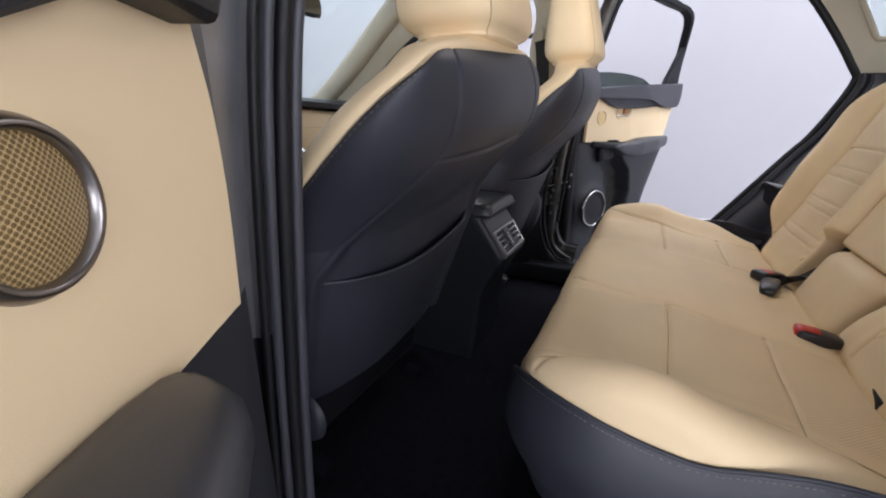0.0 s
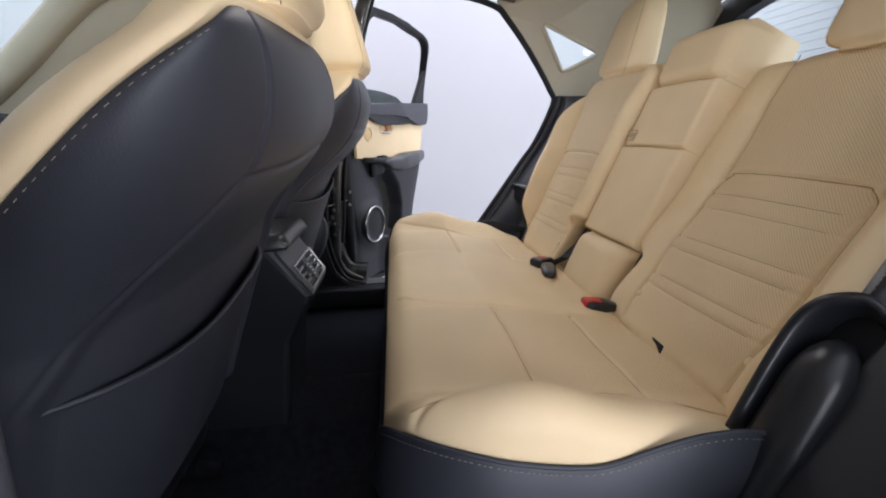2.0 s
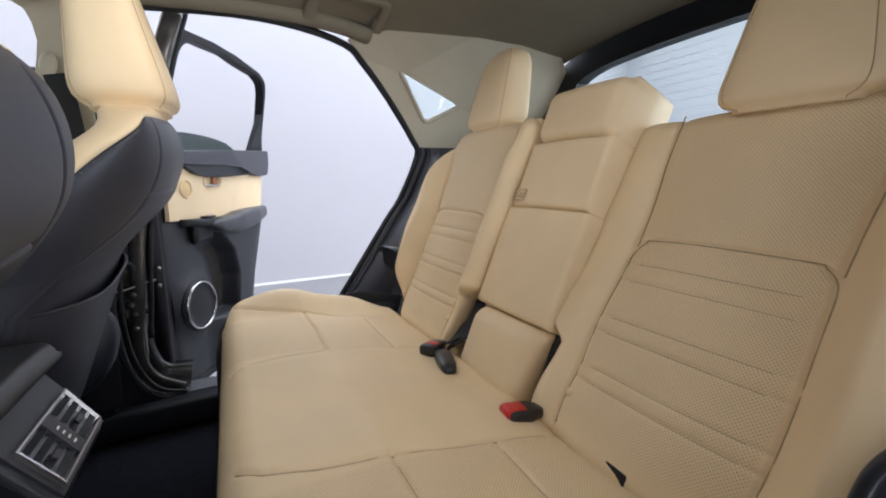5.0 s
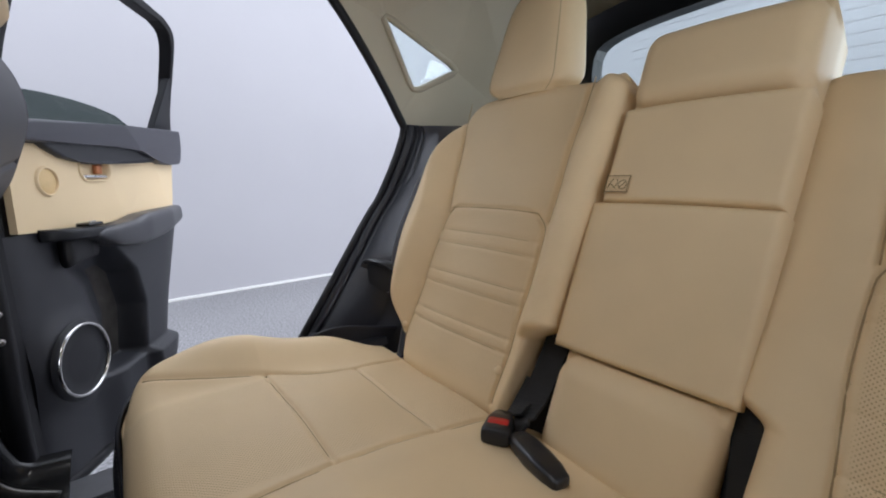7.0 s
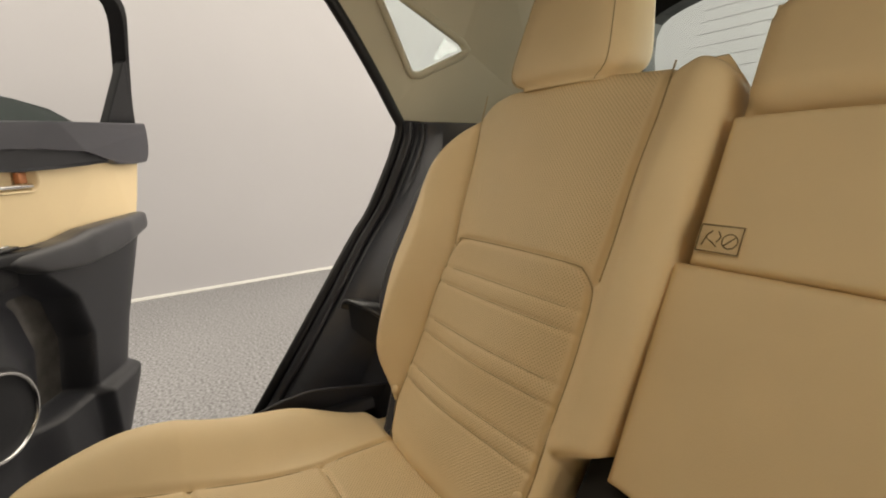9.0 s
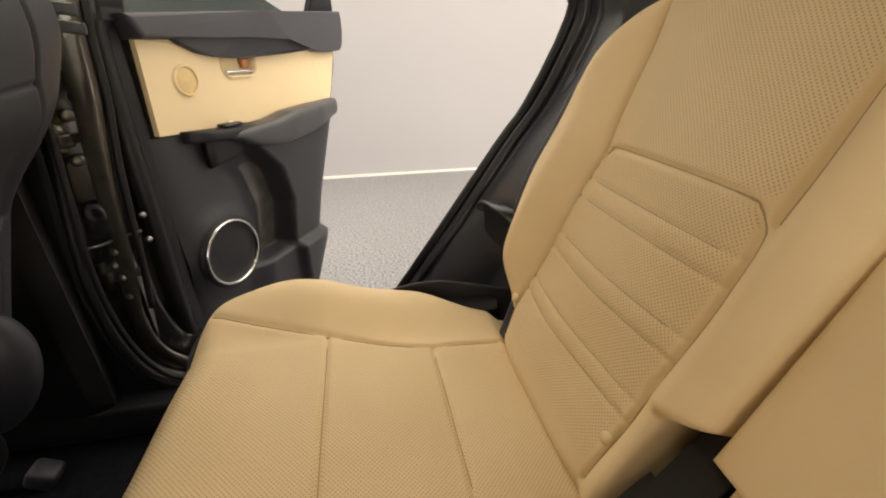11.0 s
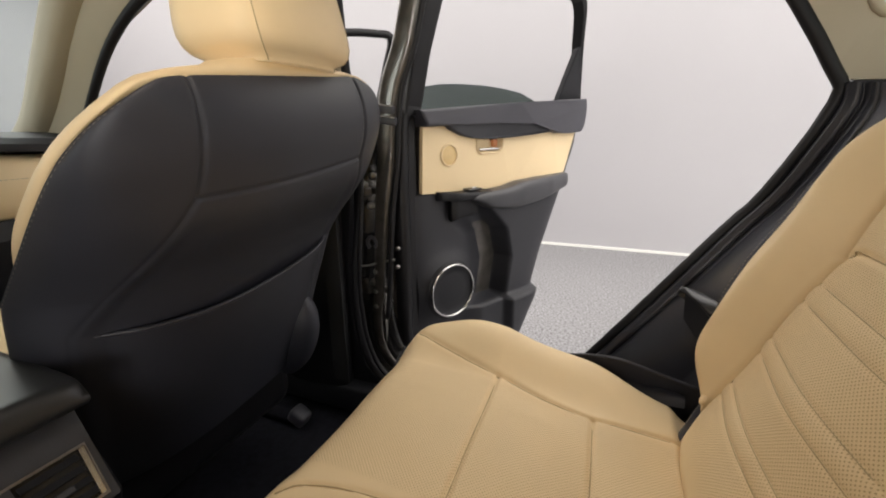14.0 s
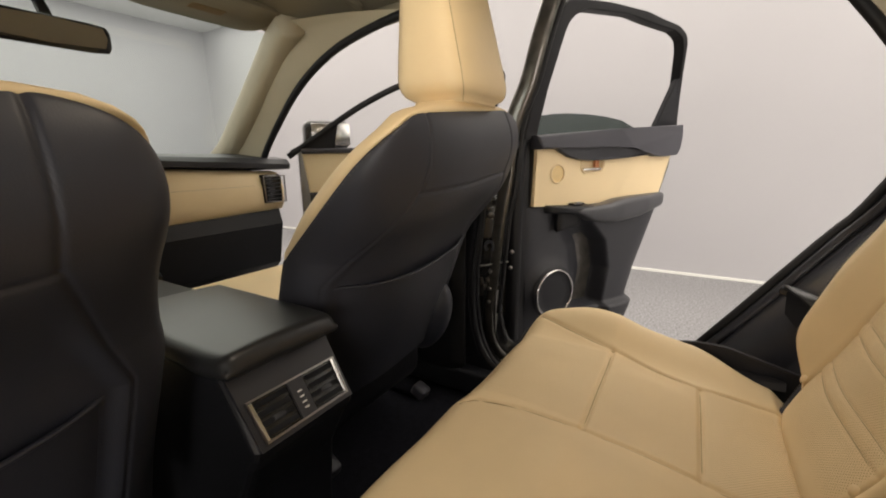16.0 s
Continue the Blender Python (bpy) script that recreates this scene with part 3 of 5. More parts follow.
    inner = smooth_path([(0.752, y, z) for y, z in ((0.352, 0.12), (0.358, 0.08), (0.363, -0.05), (0.374, -0.16), (0.388, -0.28), (0.391, -0.38), (0.381, -0.48), (0.356, -0.555), (0.318, -0.60), (0.26, -0.618))], 6)
    part("seal_rib", tube(inner, 0.006, 10, normal=(1, 0, 0)), M_RUBBER, p, "black rubber rib")
    # moulded clips on the pressing
    for z, w in ((0.112, 0.040), (0.086, 0.048)):
        c = part("clip", box_bm((0.789, 0.302, z), (0.010, w, 0.019), pose(0, 0, 0, 8), 0.004, 3), M_GREYTRIM, p, "grey plastic clip")
        part("clip_edge", box_bm((0.7845, 0.302, z + 0.008), (0.004, w * 0.86, 0.003), pose(0, 0, 0, 8), 0.001), M_STEEL, c)
    # hinges with their bolts
    for zc, yc, bolts in ((-0.092, 0.390, ((0.362, -0.050), (0.390, -0.074), (0.394, -0.106), (0.372, -0.128))), (-0.366, 0.398, ((0.365, -0.310), (0.376, -0.341), (0.368, -0.368), (0.370, -0.413)))):
        h = part("hinge", box_bm((0.806, yc, zc), (0.030, 0.034, 0.026), pose(0, 0, 0, 0, 0, -20), 0.006, 3), M_PAINT_SHADED, p, "painted steel door hinge")
        part("hinge_pin", tube([(0.800, yc + 0.004, zc - 0.030), (0.800, yc + 0.004, zc + 0.030)], 0.008, 12), M_PAINT_SHADED, h)
        part("hinge_arm", box_bm((0.812, yc - 0.034, zc + 0.002), (0.012, 0.060, 0.018), pose(0, 0, 0, 0, 0, -8), 0.004, 2), M_PAINT_SHADED, h)
        for y, z in bolts:
            part("bolt", lathe([(0, 0.009), (0.005, 0.0085), (0.0062, 0.005), (0.010, 0.0035), (0.010, -0.01)], lambda a, b, c, y=y, z=z: (0.800 - c, y + a, z + b), 12), M_STEEL, h, "zinc bolt")
    part("wiring_boot", tube([(0.797, 0.372 + 0.014 * math.cos(k * 0.5), -0.228 + 0.016 * math.sin(k * 0.5)) for k in range(-2, 9)], 0.0055, 10, normal=(1, 0, 0)), M_GREYTRIM, p, "black rubber wiring boot")
    part("check_strap", tube(smooth_path([(0.776, 0.414, -0.293), (0.79, 0.38, -0.290), (0.80, 0.35, -0.281), (0.805, 0.31, -0.272)], 5), 0.0028, 8), M_STEEL, p, "thin grey door check cable")
    for y, z in ((0.300, -0.240), (0.303, -0.292)):
        part("bolt", lathe([(0, 0.008), (0.006, 0.007), (0.009, 0.003), (0.009, -0.006)], lambda a, b, c, y=y, z=z: (0.806 - c * 0.7, y + a * 0.7, z + b * 0.7), 12), M_DARKCHROME, p, "dark steel bolt")
    for y, z, r in ((0.345, -0.02, 0.009), (0.35, -0.205, 0.008), (0.372, -0.49, 0.010)):
        part("grommet", lathe([(0, 0.003), (r * 0.6, 0.004), (r, 0.003), (r * 1.1, -0.003)], lambda a, b, c, y=y, z=z: (0.812 - c, y + a, z + b), 14), M_RUBBER, p)


for S, side in ((1, "east"), (-1, "west")):
    b_pillar(S, side)


def shell():
    # headliner, domed across the car
    xs, ys = np.linspace(-0.68, 0.68, 33)[:, None], np.linspace(-1.10, 1.02, 45)[None, :]
    z = 0.535 - 0.06 * np.abs(xs / 0.68) ** 3 - 0.05 * step(-ys, 0.75, 1.15) - 0.07 * step(ys, 0.7, 1.05)
    V = np.stack([xs + 0 * ys, ys + 0 * xs, z + 0 * xs], -1)
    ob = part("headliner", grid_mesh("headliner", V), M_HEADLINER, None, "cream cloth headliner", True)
    tagged(ob, "", "headliner", "", "structure")
    # unseen panel, added so no light leaks in over the headliner
    setting("roof", box_bm((0, -0.02, 0.585), (1.46, 2.3, 0.05), None, 0.02), M_PAINT, "unseen metallic roof panel that stops light above the headliner", "roof")
    # carpet with a low tunnel
    xs, ys = np.linspace(-0.76, 0.76, 61)[:, None], np.linspace(-0.2, 1.5, 50)[None, :]
    z = -0.715 + 0.07 * step(0.16 - np.abs(xs), 0, 0.08) + 0 * ys
    V = np.stack([xs + 0 * ys, ys + 0 * xs, z], -1)
    tagged(part("carpet", grid_mesh("carpet", V), M_CARPET, None, "black pile carpet in the footwells"), "", "carpet", "", "structure")
    setting("underbody", box_bm((0, 0.2, -0.78), (1.5, 2.7, 0.06)), M_BLACKPLASTIC, "black underbody", "underbody")
    setting("seat_bulkhead", box_bm((0, -0.36, -0.60), (1.40, 0.56, 0.22), None, 0.03), M_CARPET, "black carpeted step below the rear bench", "bulkhead")
    setting("load_floor", box_bm((0, -0.92, -0.25), (1.30, 0.45, 0.3)), M_CARPET, "black carpeted load floor behind the bench", "load floor")
    # tailgate with its window
    zx = lambda p, q, c: (p, -1.0 - 0.45 * (q - 0.3) - c * -1 - 0.05, q)
    outer = [(-0.70, -0.1), (0.70, -0.1), (0.70, 0.25), (0.66, 0.42), (0.5, 0.53), (-0.5, 0.53), (-0.66, 0.42), (-0.70, 0.25)]
    hole = [(p.x, p.y) for p in smooth_path([(-0.36, 0.02, 0), (0.36, 0.02, 0), (0.46, 0.16, 0), (0.52, 0.32, 0), (0.47, 0.375, 0), (0.3, 0.40, 0), (0.0, 0.41, 0), (-0.3, 0.40, 0), (-0.47, 0.375, 0), (-0.52, 0.32, 0), (-0.46, 0.16, 0)], 3, True)]
    t = thing("tailgate", (0, -1.0, 0.1), "closed tailgate with black trim and a wide rear window", "tailgate", "", "structure")
    part("tailgate_trim", fill_holed(outer, [hole], zx, 0.05), M_BLACKPLASTIC, t, "black plastic window surround", False)
    pane = prism(hole, lambda p, q, c: (p, -1.075 - 0.45 * (q - 0.3) - c, q), 0.004)
    w = part("pane", pane, M_GLASS, t, "pale tinted rear glass with heating wires", False)
    for k in range(13):
        z = 0.06 + 0.026 * k
        part("heating_wire", box_bm((0, -1.068 - 0.45 * (z - 0.3), z), (0.82, 0.001, 0.0007)), M_DARKCHROME, w)


shell()

# ------------------------------------------------------------------ rear bench


def on_back(a, b, c):
    """a across, b the height z of the seat back's plane, c forward from it."""
    y = -0.361 - TAN * (b + 0.411) + c * COS
    z = b + c * TAN * COS
    return np.stack([np.asarray(a) + 0 * b, y + 0 * a, z + 0 * a], -1)


def on_seat(a, b, c):
    return np.stack([np.asarray(a) + 0 * b, np.asarray(b) + 0 * a, c + 0 * a], -1)


def const(v):
    return lambda b: v + 0 * b


def curve(bs, vs, soft=0.012):
    """A smooth line through the stations (bs, vs), as a function of b."""
    x = np.linspace(bs[0] - 0.06, bs[-1] + 0.06, 600)
    y = np.interp(x, bs, vs)
    k = max(1, int(soft / (x[1] - x[0])))
    for _ in range(2):
        y = np.convolve(np.pad(y, k, mode="edge"), np.ones(2 * k + 1) / (2 * k + 1), "valid")
    return lambda b: np.interp(b, x, y)


EDGE_EAST = curve([-0.43, -0.35, -0.30, -0.25, -0.20, -0.15, -0.10, -0.05, 0.0, 0.05, 0.10, 0.16], [0.505, 0.535, 0.562, 0.582, 0.593, 0.597, 0.594, 0.587, 0.580, 0.570, 0.555, 0.53])
EDGE_WEST = curve([-0.43, -0.35, -0.25, -0.086, -0.028, 0.03, 0.077, 0.17], [0.568, 0.576, 0.571, 0.557, 0.557, 0.571, 0.583, 0.565])
RECLINE = curve([-0.43, -0.34, -0.2, -0.08, 0.14, 0.3], [0.004, 0.0, -0.033, -0.060, -0.083, -0.10])


def rear_back(S, inner, top, bench, label):
    edge = EDGE_EAST if S > 0 else EDGE_WEST
    if S > 0:
        fin, fout = curve([-0.42, -0.10, 0.15], [0.222, 0.217, 0.208]), curve([-0.42, -0.30, -0.22, -0.14, -0.09, 0.02, 0.15], [0.514, 0.512, 0.507, 0.500, 0.496, 0.516, 0.535])
    else:
        fin, fout = curve([-0.42, -0.31, -0.20, -0.08, 0.15], [0.194, 0.190, 0.181, 0.183, 0.170]), curve([-0.42, -0.30, -0.22, -0.08, 0.05, 0.15], [0.470, 0.473, 0.471, 0.465, 0.476, 0.486])

    # the narrower backrest stands reclined further than the other
    place = on_back if S > 0 else lambda a, b, c: on_back(a, b, c + RECLINE(b))

    def o(b):
        return edge(b) - 0.05 * np.clip((b - top + 0.09) / 0.09, 0, 1) ** 2.5

    def i(b):
        return inner + 0.045 * step(-b, 0.250, 0.284) + 0.012 * step(-b, -0.1, 0.3) + 0.02 * np.clip((b - top + 0.04) / 0.04, 0, 1) ** 2
    lo, hi = (i, o) if S > 0 else (lambda b: -o(b), lambda b: -i(b))
    crown = -0.083 if S > 0 else -0.080
    at_in, at_out = float(fin(-0.13)), float(fout(-0.13))
    insert = [(float(fin(q)), q) for q in (-0.395, -0.30, -0.20, crown - 0.045)] + [(at_in + 0.004, crown - 0.022), (at_in + 0.018, crown - 0.006), (at_in + 0.045, crown)]
    insert += [(at_out - 0.045, crown), (at_out - 0.018, crown - 0.006), (at_out - 0.004, crown - 0.022)] + [(float(fout(q)), q) for q in (crown - 0.045, -0.20, -0.30, -0.395)]
    upper_in = [(float(fin(q)), q) for q in np.linspace(crown - 0.012, top, 5)]
    upper_out = [(float(fout(q)), q) for q in np.linspace(crown - 0.012, top - 0.004, 5)]
    ribs = (-0.132, -0.158, -0.216, -0.240, -0.295, -0.317) if S > 0 else (-0.124, -0.153, -0.216, -0.241, -0.296, -0.318)

    def height(a, b):
        x = np.abs(a)
        pin, pout = fin(b), fout(b)
        c = 0.010 + 0.054 * step(x, pout - 0.004, pout + (0.048 if S > 0 else 0.058)) * (1 - 0.45 * step(b, 0.0, top)) * (1 - 0.35 * step(-b, 0.28, 0.42))
        c = c + (0.034 if S > 0 else 0.012) * step(-x, -pin - 0.004, -pin + 0.042) * (1 - 0.5 * step(b, 0.0, top))
        c = c + 0.014 * (1 - ((x - (pin + pout) / 2) / ((pout - pin) / 2)) ** 2).clip(0, 1) + 0.006 * step(-b, 0.30, 0.38)
        c = c + groove(seam(x, b, insert), 0.0055, 0.0035) + groove(seam(x, b, upper_in), 0.007, 0.005) + groove(seam(x, b, upper_out), 0.007, 0.005)
        inside = ((x > pin) & (x < pout) & (b < crown)).astype(float)
        for z0 in ribs:
            c = c + inside * groove(np.abs(b - z0), 0.0020, 0.0028)
        for z0 in (-0.145, -0.228, -0.306):
            c = c + inside * 0.0014 * np.exp(-((b - z0) / 0.010) ** 2)
        wob = 0.0016 * np.sin(a * 31 + b * 17 + S) + 0.0012 * np.sin(a * 13 - b * 43)
        return c + wob

    def perf(a, b):
        x = np.abs(a)
        pin, pout = fin(b), fout(b)
        return step(x, pin + 0.008, pin + 0.014) * step(-x, -pout + 0.006, -pout + 0.012) * step(b, -0.39, -0.36) * (1 - np.exp(-((b - crown) / 0.006) ** 2))
    back = part("backrest", cushion("backrest", lo, hi, -0.425, top, place, height, 0.032, 0.12, 240, 240, perf), M_LEATHER, bench, label)
    for line in (insert, upper_in, upper_out):
        part("seam", seam_line([(S * p, q) for p, q in line], place, height, 0.0011), M_SEAM_SHADE, back)
    for z0 in ribs:
        x0, x1 = float(fin(z0)), float(fout(z0))
        part("seam", seam_line([(S * (x0 + 0.002), z0), (S * (x0 + x1) / 2, z0), (S * (x1 - 0.002), z0)], place, height, 0.0006), M_SEAM_SHADE, back)
    # tufting buttons
    for x in (0.520 if S > 0 else 0.476, 0.229 if S > 0 else 0.200):
        c0 = float(height(np.array(S * x), np.array(-0.345)))
        c = place(np.array(S * x), np.array(-0.345), np.array(c0 - 0.002))
        part("button", lathe([(0, 0.005), (0.004, 0.0046), (0.007, 0.003), (0.0085, 0)], lambda p, q, k, c=c: (c[0] + p, c[1] + k * COS - q * TAN * COS, c[2] + q * COS + k * TAN), 16), M_LEATHER, back)
    head(S * (0.365 if S > 0 else 0.346), -0.635 if S > 0 else -0.694, 0.262 if S > 0 else 0.226, 0.110 if S > 0 else 0.115, 0.112 if S > 0 else 0.120, 0.058, back, taper=0.36)
    # black outer side with its stitched edge
    bb = np.linspace(-0.425, top - 0.07, 60)[None, :]
    sec = np.array([(-0.008, 0.002), (0.004, 0.004), (0.016, 0.000), (0.026, -0.012), (0.032, -0.03), (0.034, -0.08), (0.033, -0.14)])
    ed = o(bb) - 0.006
    h0 = height(S * (ed - 0.03), bb) - 0.010
    A = ed + sec[:, 0][:, None]
    C = h0 + sec[:, 1][:, None]
    part("side_panel", grid_mesh("side_panel", place(S * A, bb + 0 * A, C)), M_BLACKLEATHER if S > 0 else M_QUARTER, back, "black leather outer side")
    line = place(S * (ed[0] + 0.006), bb[0], h0[0] + 0.0045)
    part("stitching", stitches([tuple(v) for v in line], 0.0032, 0.0028, 0.0005), M_THREAD, back)
    return back


def head(x, y, z, w, h, d, parent, rear=True, lean=-0.25, taper=0.25, thin=0.25):
    """A headrest: wide below, narrower above, with rounded edges; z its middle."""
    rings = []
    n = 22
    for k in range(n + 1):
        t = -math.cos(math.pi * k / n)
        f = max(max(0.0, 1 - abs(t) ** 9) ** 0.3, 0.70) if t < 0 or not rear else max(max(0.0, 1 - t ** 5) ** 0.36, 0.40)
        ww = w * (1 - taper * (t + 1) / 2) * f
        dd = d * (1 - thin * (t + 1) / 2) * f
        rings.append([(x + u, y + v + lean * t * h, z + t * h) for u, v in ring_prof(ww, dd, 40, 3.6)])
    bm = loft(rings)
    ob = part("headrest", bm, M_LEATHER, parent, "cream leather headrest")
    for k in (5, 15, 25, 35):
        pts = [Vector(r[k]) + (Vector(r[k]) - Vector((x, r[0][1] * 0.5 + r[20][1] * 0.5, r[k][2]))).normalized() * 0.0004 for r in rings[1:-1]]
        part("seam", tube(pts, 0.0007, 6, normal=(1, 0.3, 0)), M_SEAM_SHADE, ob)
    return ob


REAR = thing("bench_seat", (0, -0.2, -0.50), "cream leather split rear bench seat with three headrests", "car seat")
rear_back(1, 0.135, 0.158, REAR, "cream leather backrest with perforated, ribbed insert")
rear_back(-1, 0.070, 0.150, REAR, "cream leather backrest with perforated, ribbed insert")


def centre_back():
    t = REAR
    def pad(z0, z1, x0, x1, lift, r, th, nm, bulge=0.006, lab=""):
        xm, hw = (x0 + x1) / 2, (x1 - x0) / 2
        hf = lambda a, b: lift + bulge * (1 - ((a - xm) / hw) ** 2)
        return part(nm, cushion(nm, const(x0), const(x1), z0, z1, on_back, hf, r, th, 40, 40), M_LEATHER, t, lab)
    pad(-0.0565, 0.086, -0.104, 0.128, 0.012, 0.008, 0.09, "centre_panel")
    pad(-0.275, -0.0575, -0.106, 0.142, 0.012, 0.008, 0.09, "armrest", lab="folding armrest")
    pad(-0.425, -0.277, -0.100, 0.120, 0.030, 0.035, 0.12, "centre_cushion")
    pad(0.088, 0.205, -0.100, 0.125, 0.018, 0.028, 0.13, "headrest", lab="low square cream leather centre headrest")
    # printed tag
    c = lambda a, b, k: tuple(on_back(np.array(a), np.array(b), np.array(0.0185 + k)))
    tag = part("label_tag", prism([(0.122, -0.046), (0.084, -0.046), (0.084, -0.020), (0.122, -0.020)], c, 0.001), M_LEATHER, t, "cream child seat tag with printed symbols")
    bm = bmesh.new()
    lines = [[(0.121, -0.045), (0.085, -0.045), (0.085, -0.021), (0.121, -0.021), (0.121, -0.045)], [(0.117, -0.040), (0.114, -0.030), (0.110, -0.026)], [(0.114, -0.033), (0.108, -0.037), (0.104, -0.040)], [(0.105, -0.026), (0.102, -0.031), (0.105, -0.036)]]
    lines.append([(0.094 + 0.0065 * math.cos(k * 0.5236), -0.034 + 0.0065 * math.sin(k * 0.5236)) for k in range(13)])
    lines.append([(0.0985, -0.0385), (0.0895, -0.0295)])
    for ln in lines:
        for (x0, z0), (x1, z1) in zip(ln, ln[1:]):
            d = Vector((x1 - x0, z1 - z0)).normalized() * 0.0005
            prism([(x0 - d.y, z0 + d.x), (x0 + d.y, z0 - d.x), (x1 + d.y, z1 - d.x), (x1 - d.y, z1 + d.x)], lambda p, q, k: c(p, q, k + 0.0006), 0.0008, bm=bm)
    part("print", bm, M_TAN, tag)
    # board added behind the pads to stop wall light in their gaps
    bk = prism([(-0.57, -0.60), (0.57, -0.60), (0.57, 0.06), (0.14, 0.10), (-0.14, 0.06), (-0.57, 0.02)], lambda p, q, k: tuple(on_back(np.array(p), np.array(q), np.array(k - 0.085))), 0.04)
    part("gap_board", bk, M_CARPET, t, "added black board blocking light behind the pads", False)
    for x0, x1 in ((0.118, 0.182), (-0.160, -0.10)):
        bm = prism([(x0, -0.45), (x1, -0.45), (x1, -0.255), (x0, -0.255)], lambda p, q, k: tuple(on_back(np.array(p), np.array(q), np.array(k - 0.03))), 0.03)
        part("belt_slot", bm, M_RUBBER, t, "dark slot for the belt buckle", False)


centre_back()


SEAMS = [[(0.53, 0.108), (0.508, 0.04), (0.483, -0.06), (0.463, -0.22), (0.49, -0.36)], [(0.15, 0.118), (0.172, 0.09), (0.188, 0.03), (0.196, -0.07), (0.203, -0.23), (0.203, -0.39)],
         [(0.196, -0.068), (0.34, -0.066), (0.482, -0.062)], [(0.203, -0.226), (0.34, -0.224), (0.463, -0.22)]]

SEAMS_WEST = [[(-p - (0.03 if p > 0.4 else 0.0), q) for p, q in line] for line in SEAMS]


def bench():
    t = REAR

    def half(b):
        return 0.480 + 0.120 * np.sqrt(1 - np.clip((b + 0.01) / 0.155, 0, 0.995) ** 2) + 0 * b

    def height(a, b):
        x = np.abs(a)
        c = -0.345 + 0.19 * (b + 0.06) * (b < -0.06) + 0.02 * np.clip(b + 0.06, 0, 1)
        c = c + (0.034 + 0.020 * np.exp(-((b - 0.0) / 0.085) ** 2)) * step(x, 0.470, 0.560) * (1 - step(-b, 0.2, 0.36)) - 0.022 * step(-b, 0.335, 0.372)
        c = c + 0.008 * step(-x, -0.21, -0.15) - 0.012 * step(b, 0.09, 0.15)
        for line in SEAMS + SEAMS_WEST:
            c = c + groove(seam(a, b, line), 0.0050, 0.0036)
        c = c + 0.005 * np.exp(-((b + 0.14) / 0.06) ** 2) * step(x, 0.22, 0.3) * step(-x, -0.46, -0.4) + 0.004 * np.exp(-((b - 0.01) / 0.05) ** 2) * step(x, 0.22, 0.3) * step(-x, -0.46, -0.4)
        c = c + 0.0016 * np.sin(a * 29 + b * 21) + 0.0012 * np.sin(a * 11 - b * 37)
        return c

    def perf(a, b):
        x = np.abs(a)
        return step(x, 0.205, 0.215) * step(-x, -0.475, -0.455) * step(b, -0.36, -0.34)
    me = cushion("seat_cushion", lambda b: -half(b), half, -0.43, 0.142, on_seat, height, 0.036, 0.165, 440, 230, perf, back_in=0.05, base=-0.345)
    seat = part("seat_cushion", me, M_LEATHER, t, "cream leather bench cushion with perforated panels")
    # black leather skirt with a piped, stitched upper edge
    path = [(0.60, y, zz) for y, zz in zip(np.linspace(-0.40, -0.01, 44), np.interp(np.linspace(-0.40, -0.01, 44), [-0.40, -0.30, -0.257, -0.20, -0.146, -0.10, -0.056, -0.01], [-0.375, -0.350, -0.339, -0.341, -0.354, -0.369, -0.365, -0.356]))]
    for k in range(1, 25):
        q = math.pi / 2 * k / 24
        path.append((0.480 + 0.120 * math.cos(q), -0.01 + 0.155 * math.sin(q), float(np.interp(k / 24, [0, 0.25, 0.5, 0.75, 1], [-0.355, -0.342, -0.340, -0.352, -0.39]))))
    path += [(x, 0.145, -0.40 - 0.095 * min(1, (0.48 - x) / 0.06)) for x in np.linspace(0.46, 0.0, 15)]
    path += [(-x, y, z) for x, y, z in path[-2::-1]]
    P = np.array(path)
    ker = np.ones(5) / 5
    P[2:-2, 2] = np.convolve(P[:, 2], ker, "valid")
    T = np.gradient(P[:, :2], axis=0)
    N = np.stack([T[:, 1], -T[:, 0]], -1)
    N /= np.linalg.norm(N, axis=1)[:, None]
    if N[0, 0] < 0:
        N = -N
    rows = []
    for v in np.linspace(0, 1, 16):
        off = 0.002 + 0.014 * math.sin(math.pi * min(1, v * 1.3)) ** 0.8 - 0.07 * max(0, v - 0.35) ** 1.5
        rows.append(np.concatenate([P[:, :2] + N * off, (P[:, 2] * (1 - v) + v * -0.57)[:, None]], 1))
    part("skirt", grid_mesh("skirt", np.stack(rows, 1)), M_BLACKLEATHER, seat, "black leather lower side")
    rim = np.concatenate([P[:, :2] + N * 0.003, P[:, 2:]], 1)
    part("piping", tube([tuple(v) for v in rim], 0.0028, 8), M_BLACKLEATHER, seat)
    rim2 = np.concatenate([P[:, :2] + N * 0.0068, P[:, 2:] - 0.0065], 1)
    part("stitching", stitches([tuple(v) for v in rim2], 0.0032, 0.0028, 0.0004), M_THREAD, seat)
    fy = np.linspace(-0.365, -0.165, 30)[:, None]
    fo = np.interp(fy, [-0.365, -0.35, -0.324, -0.27, -0.215, -0.175, -0.165], [0.615, 0.63, 0.650, 0.672, 0.690, 0.708, 0.712])
    fu = np.linspace(0, 1, 10)[None, :]
    fz = -0.383 - 0.03 * fu ** 3 - 0.02 * (1 - fu) ** 4 - 0.06 * step(fy, -0.19, -0.16)
    part("side_filler", grid_mesh("side_filler", np.stack([0.585 + (fo - 0.585) * fu, fy + 0 * fu, fz], -1)), M_BLACKLEATHER, seat, "black leather filler beside the cushion")
    for line in SEAMS + SEAMS_WEST:
        part("seam", seam_line(line, on_seat, height, 0.0009), M_SEAM_SHADE, seat)


bench()


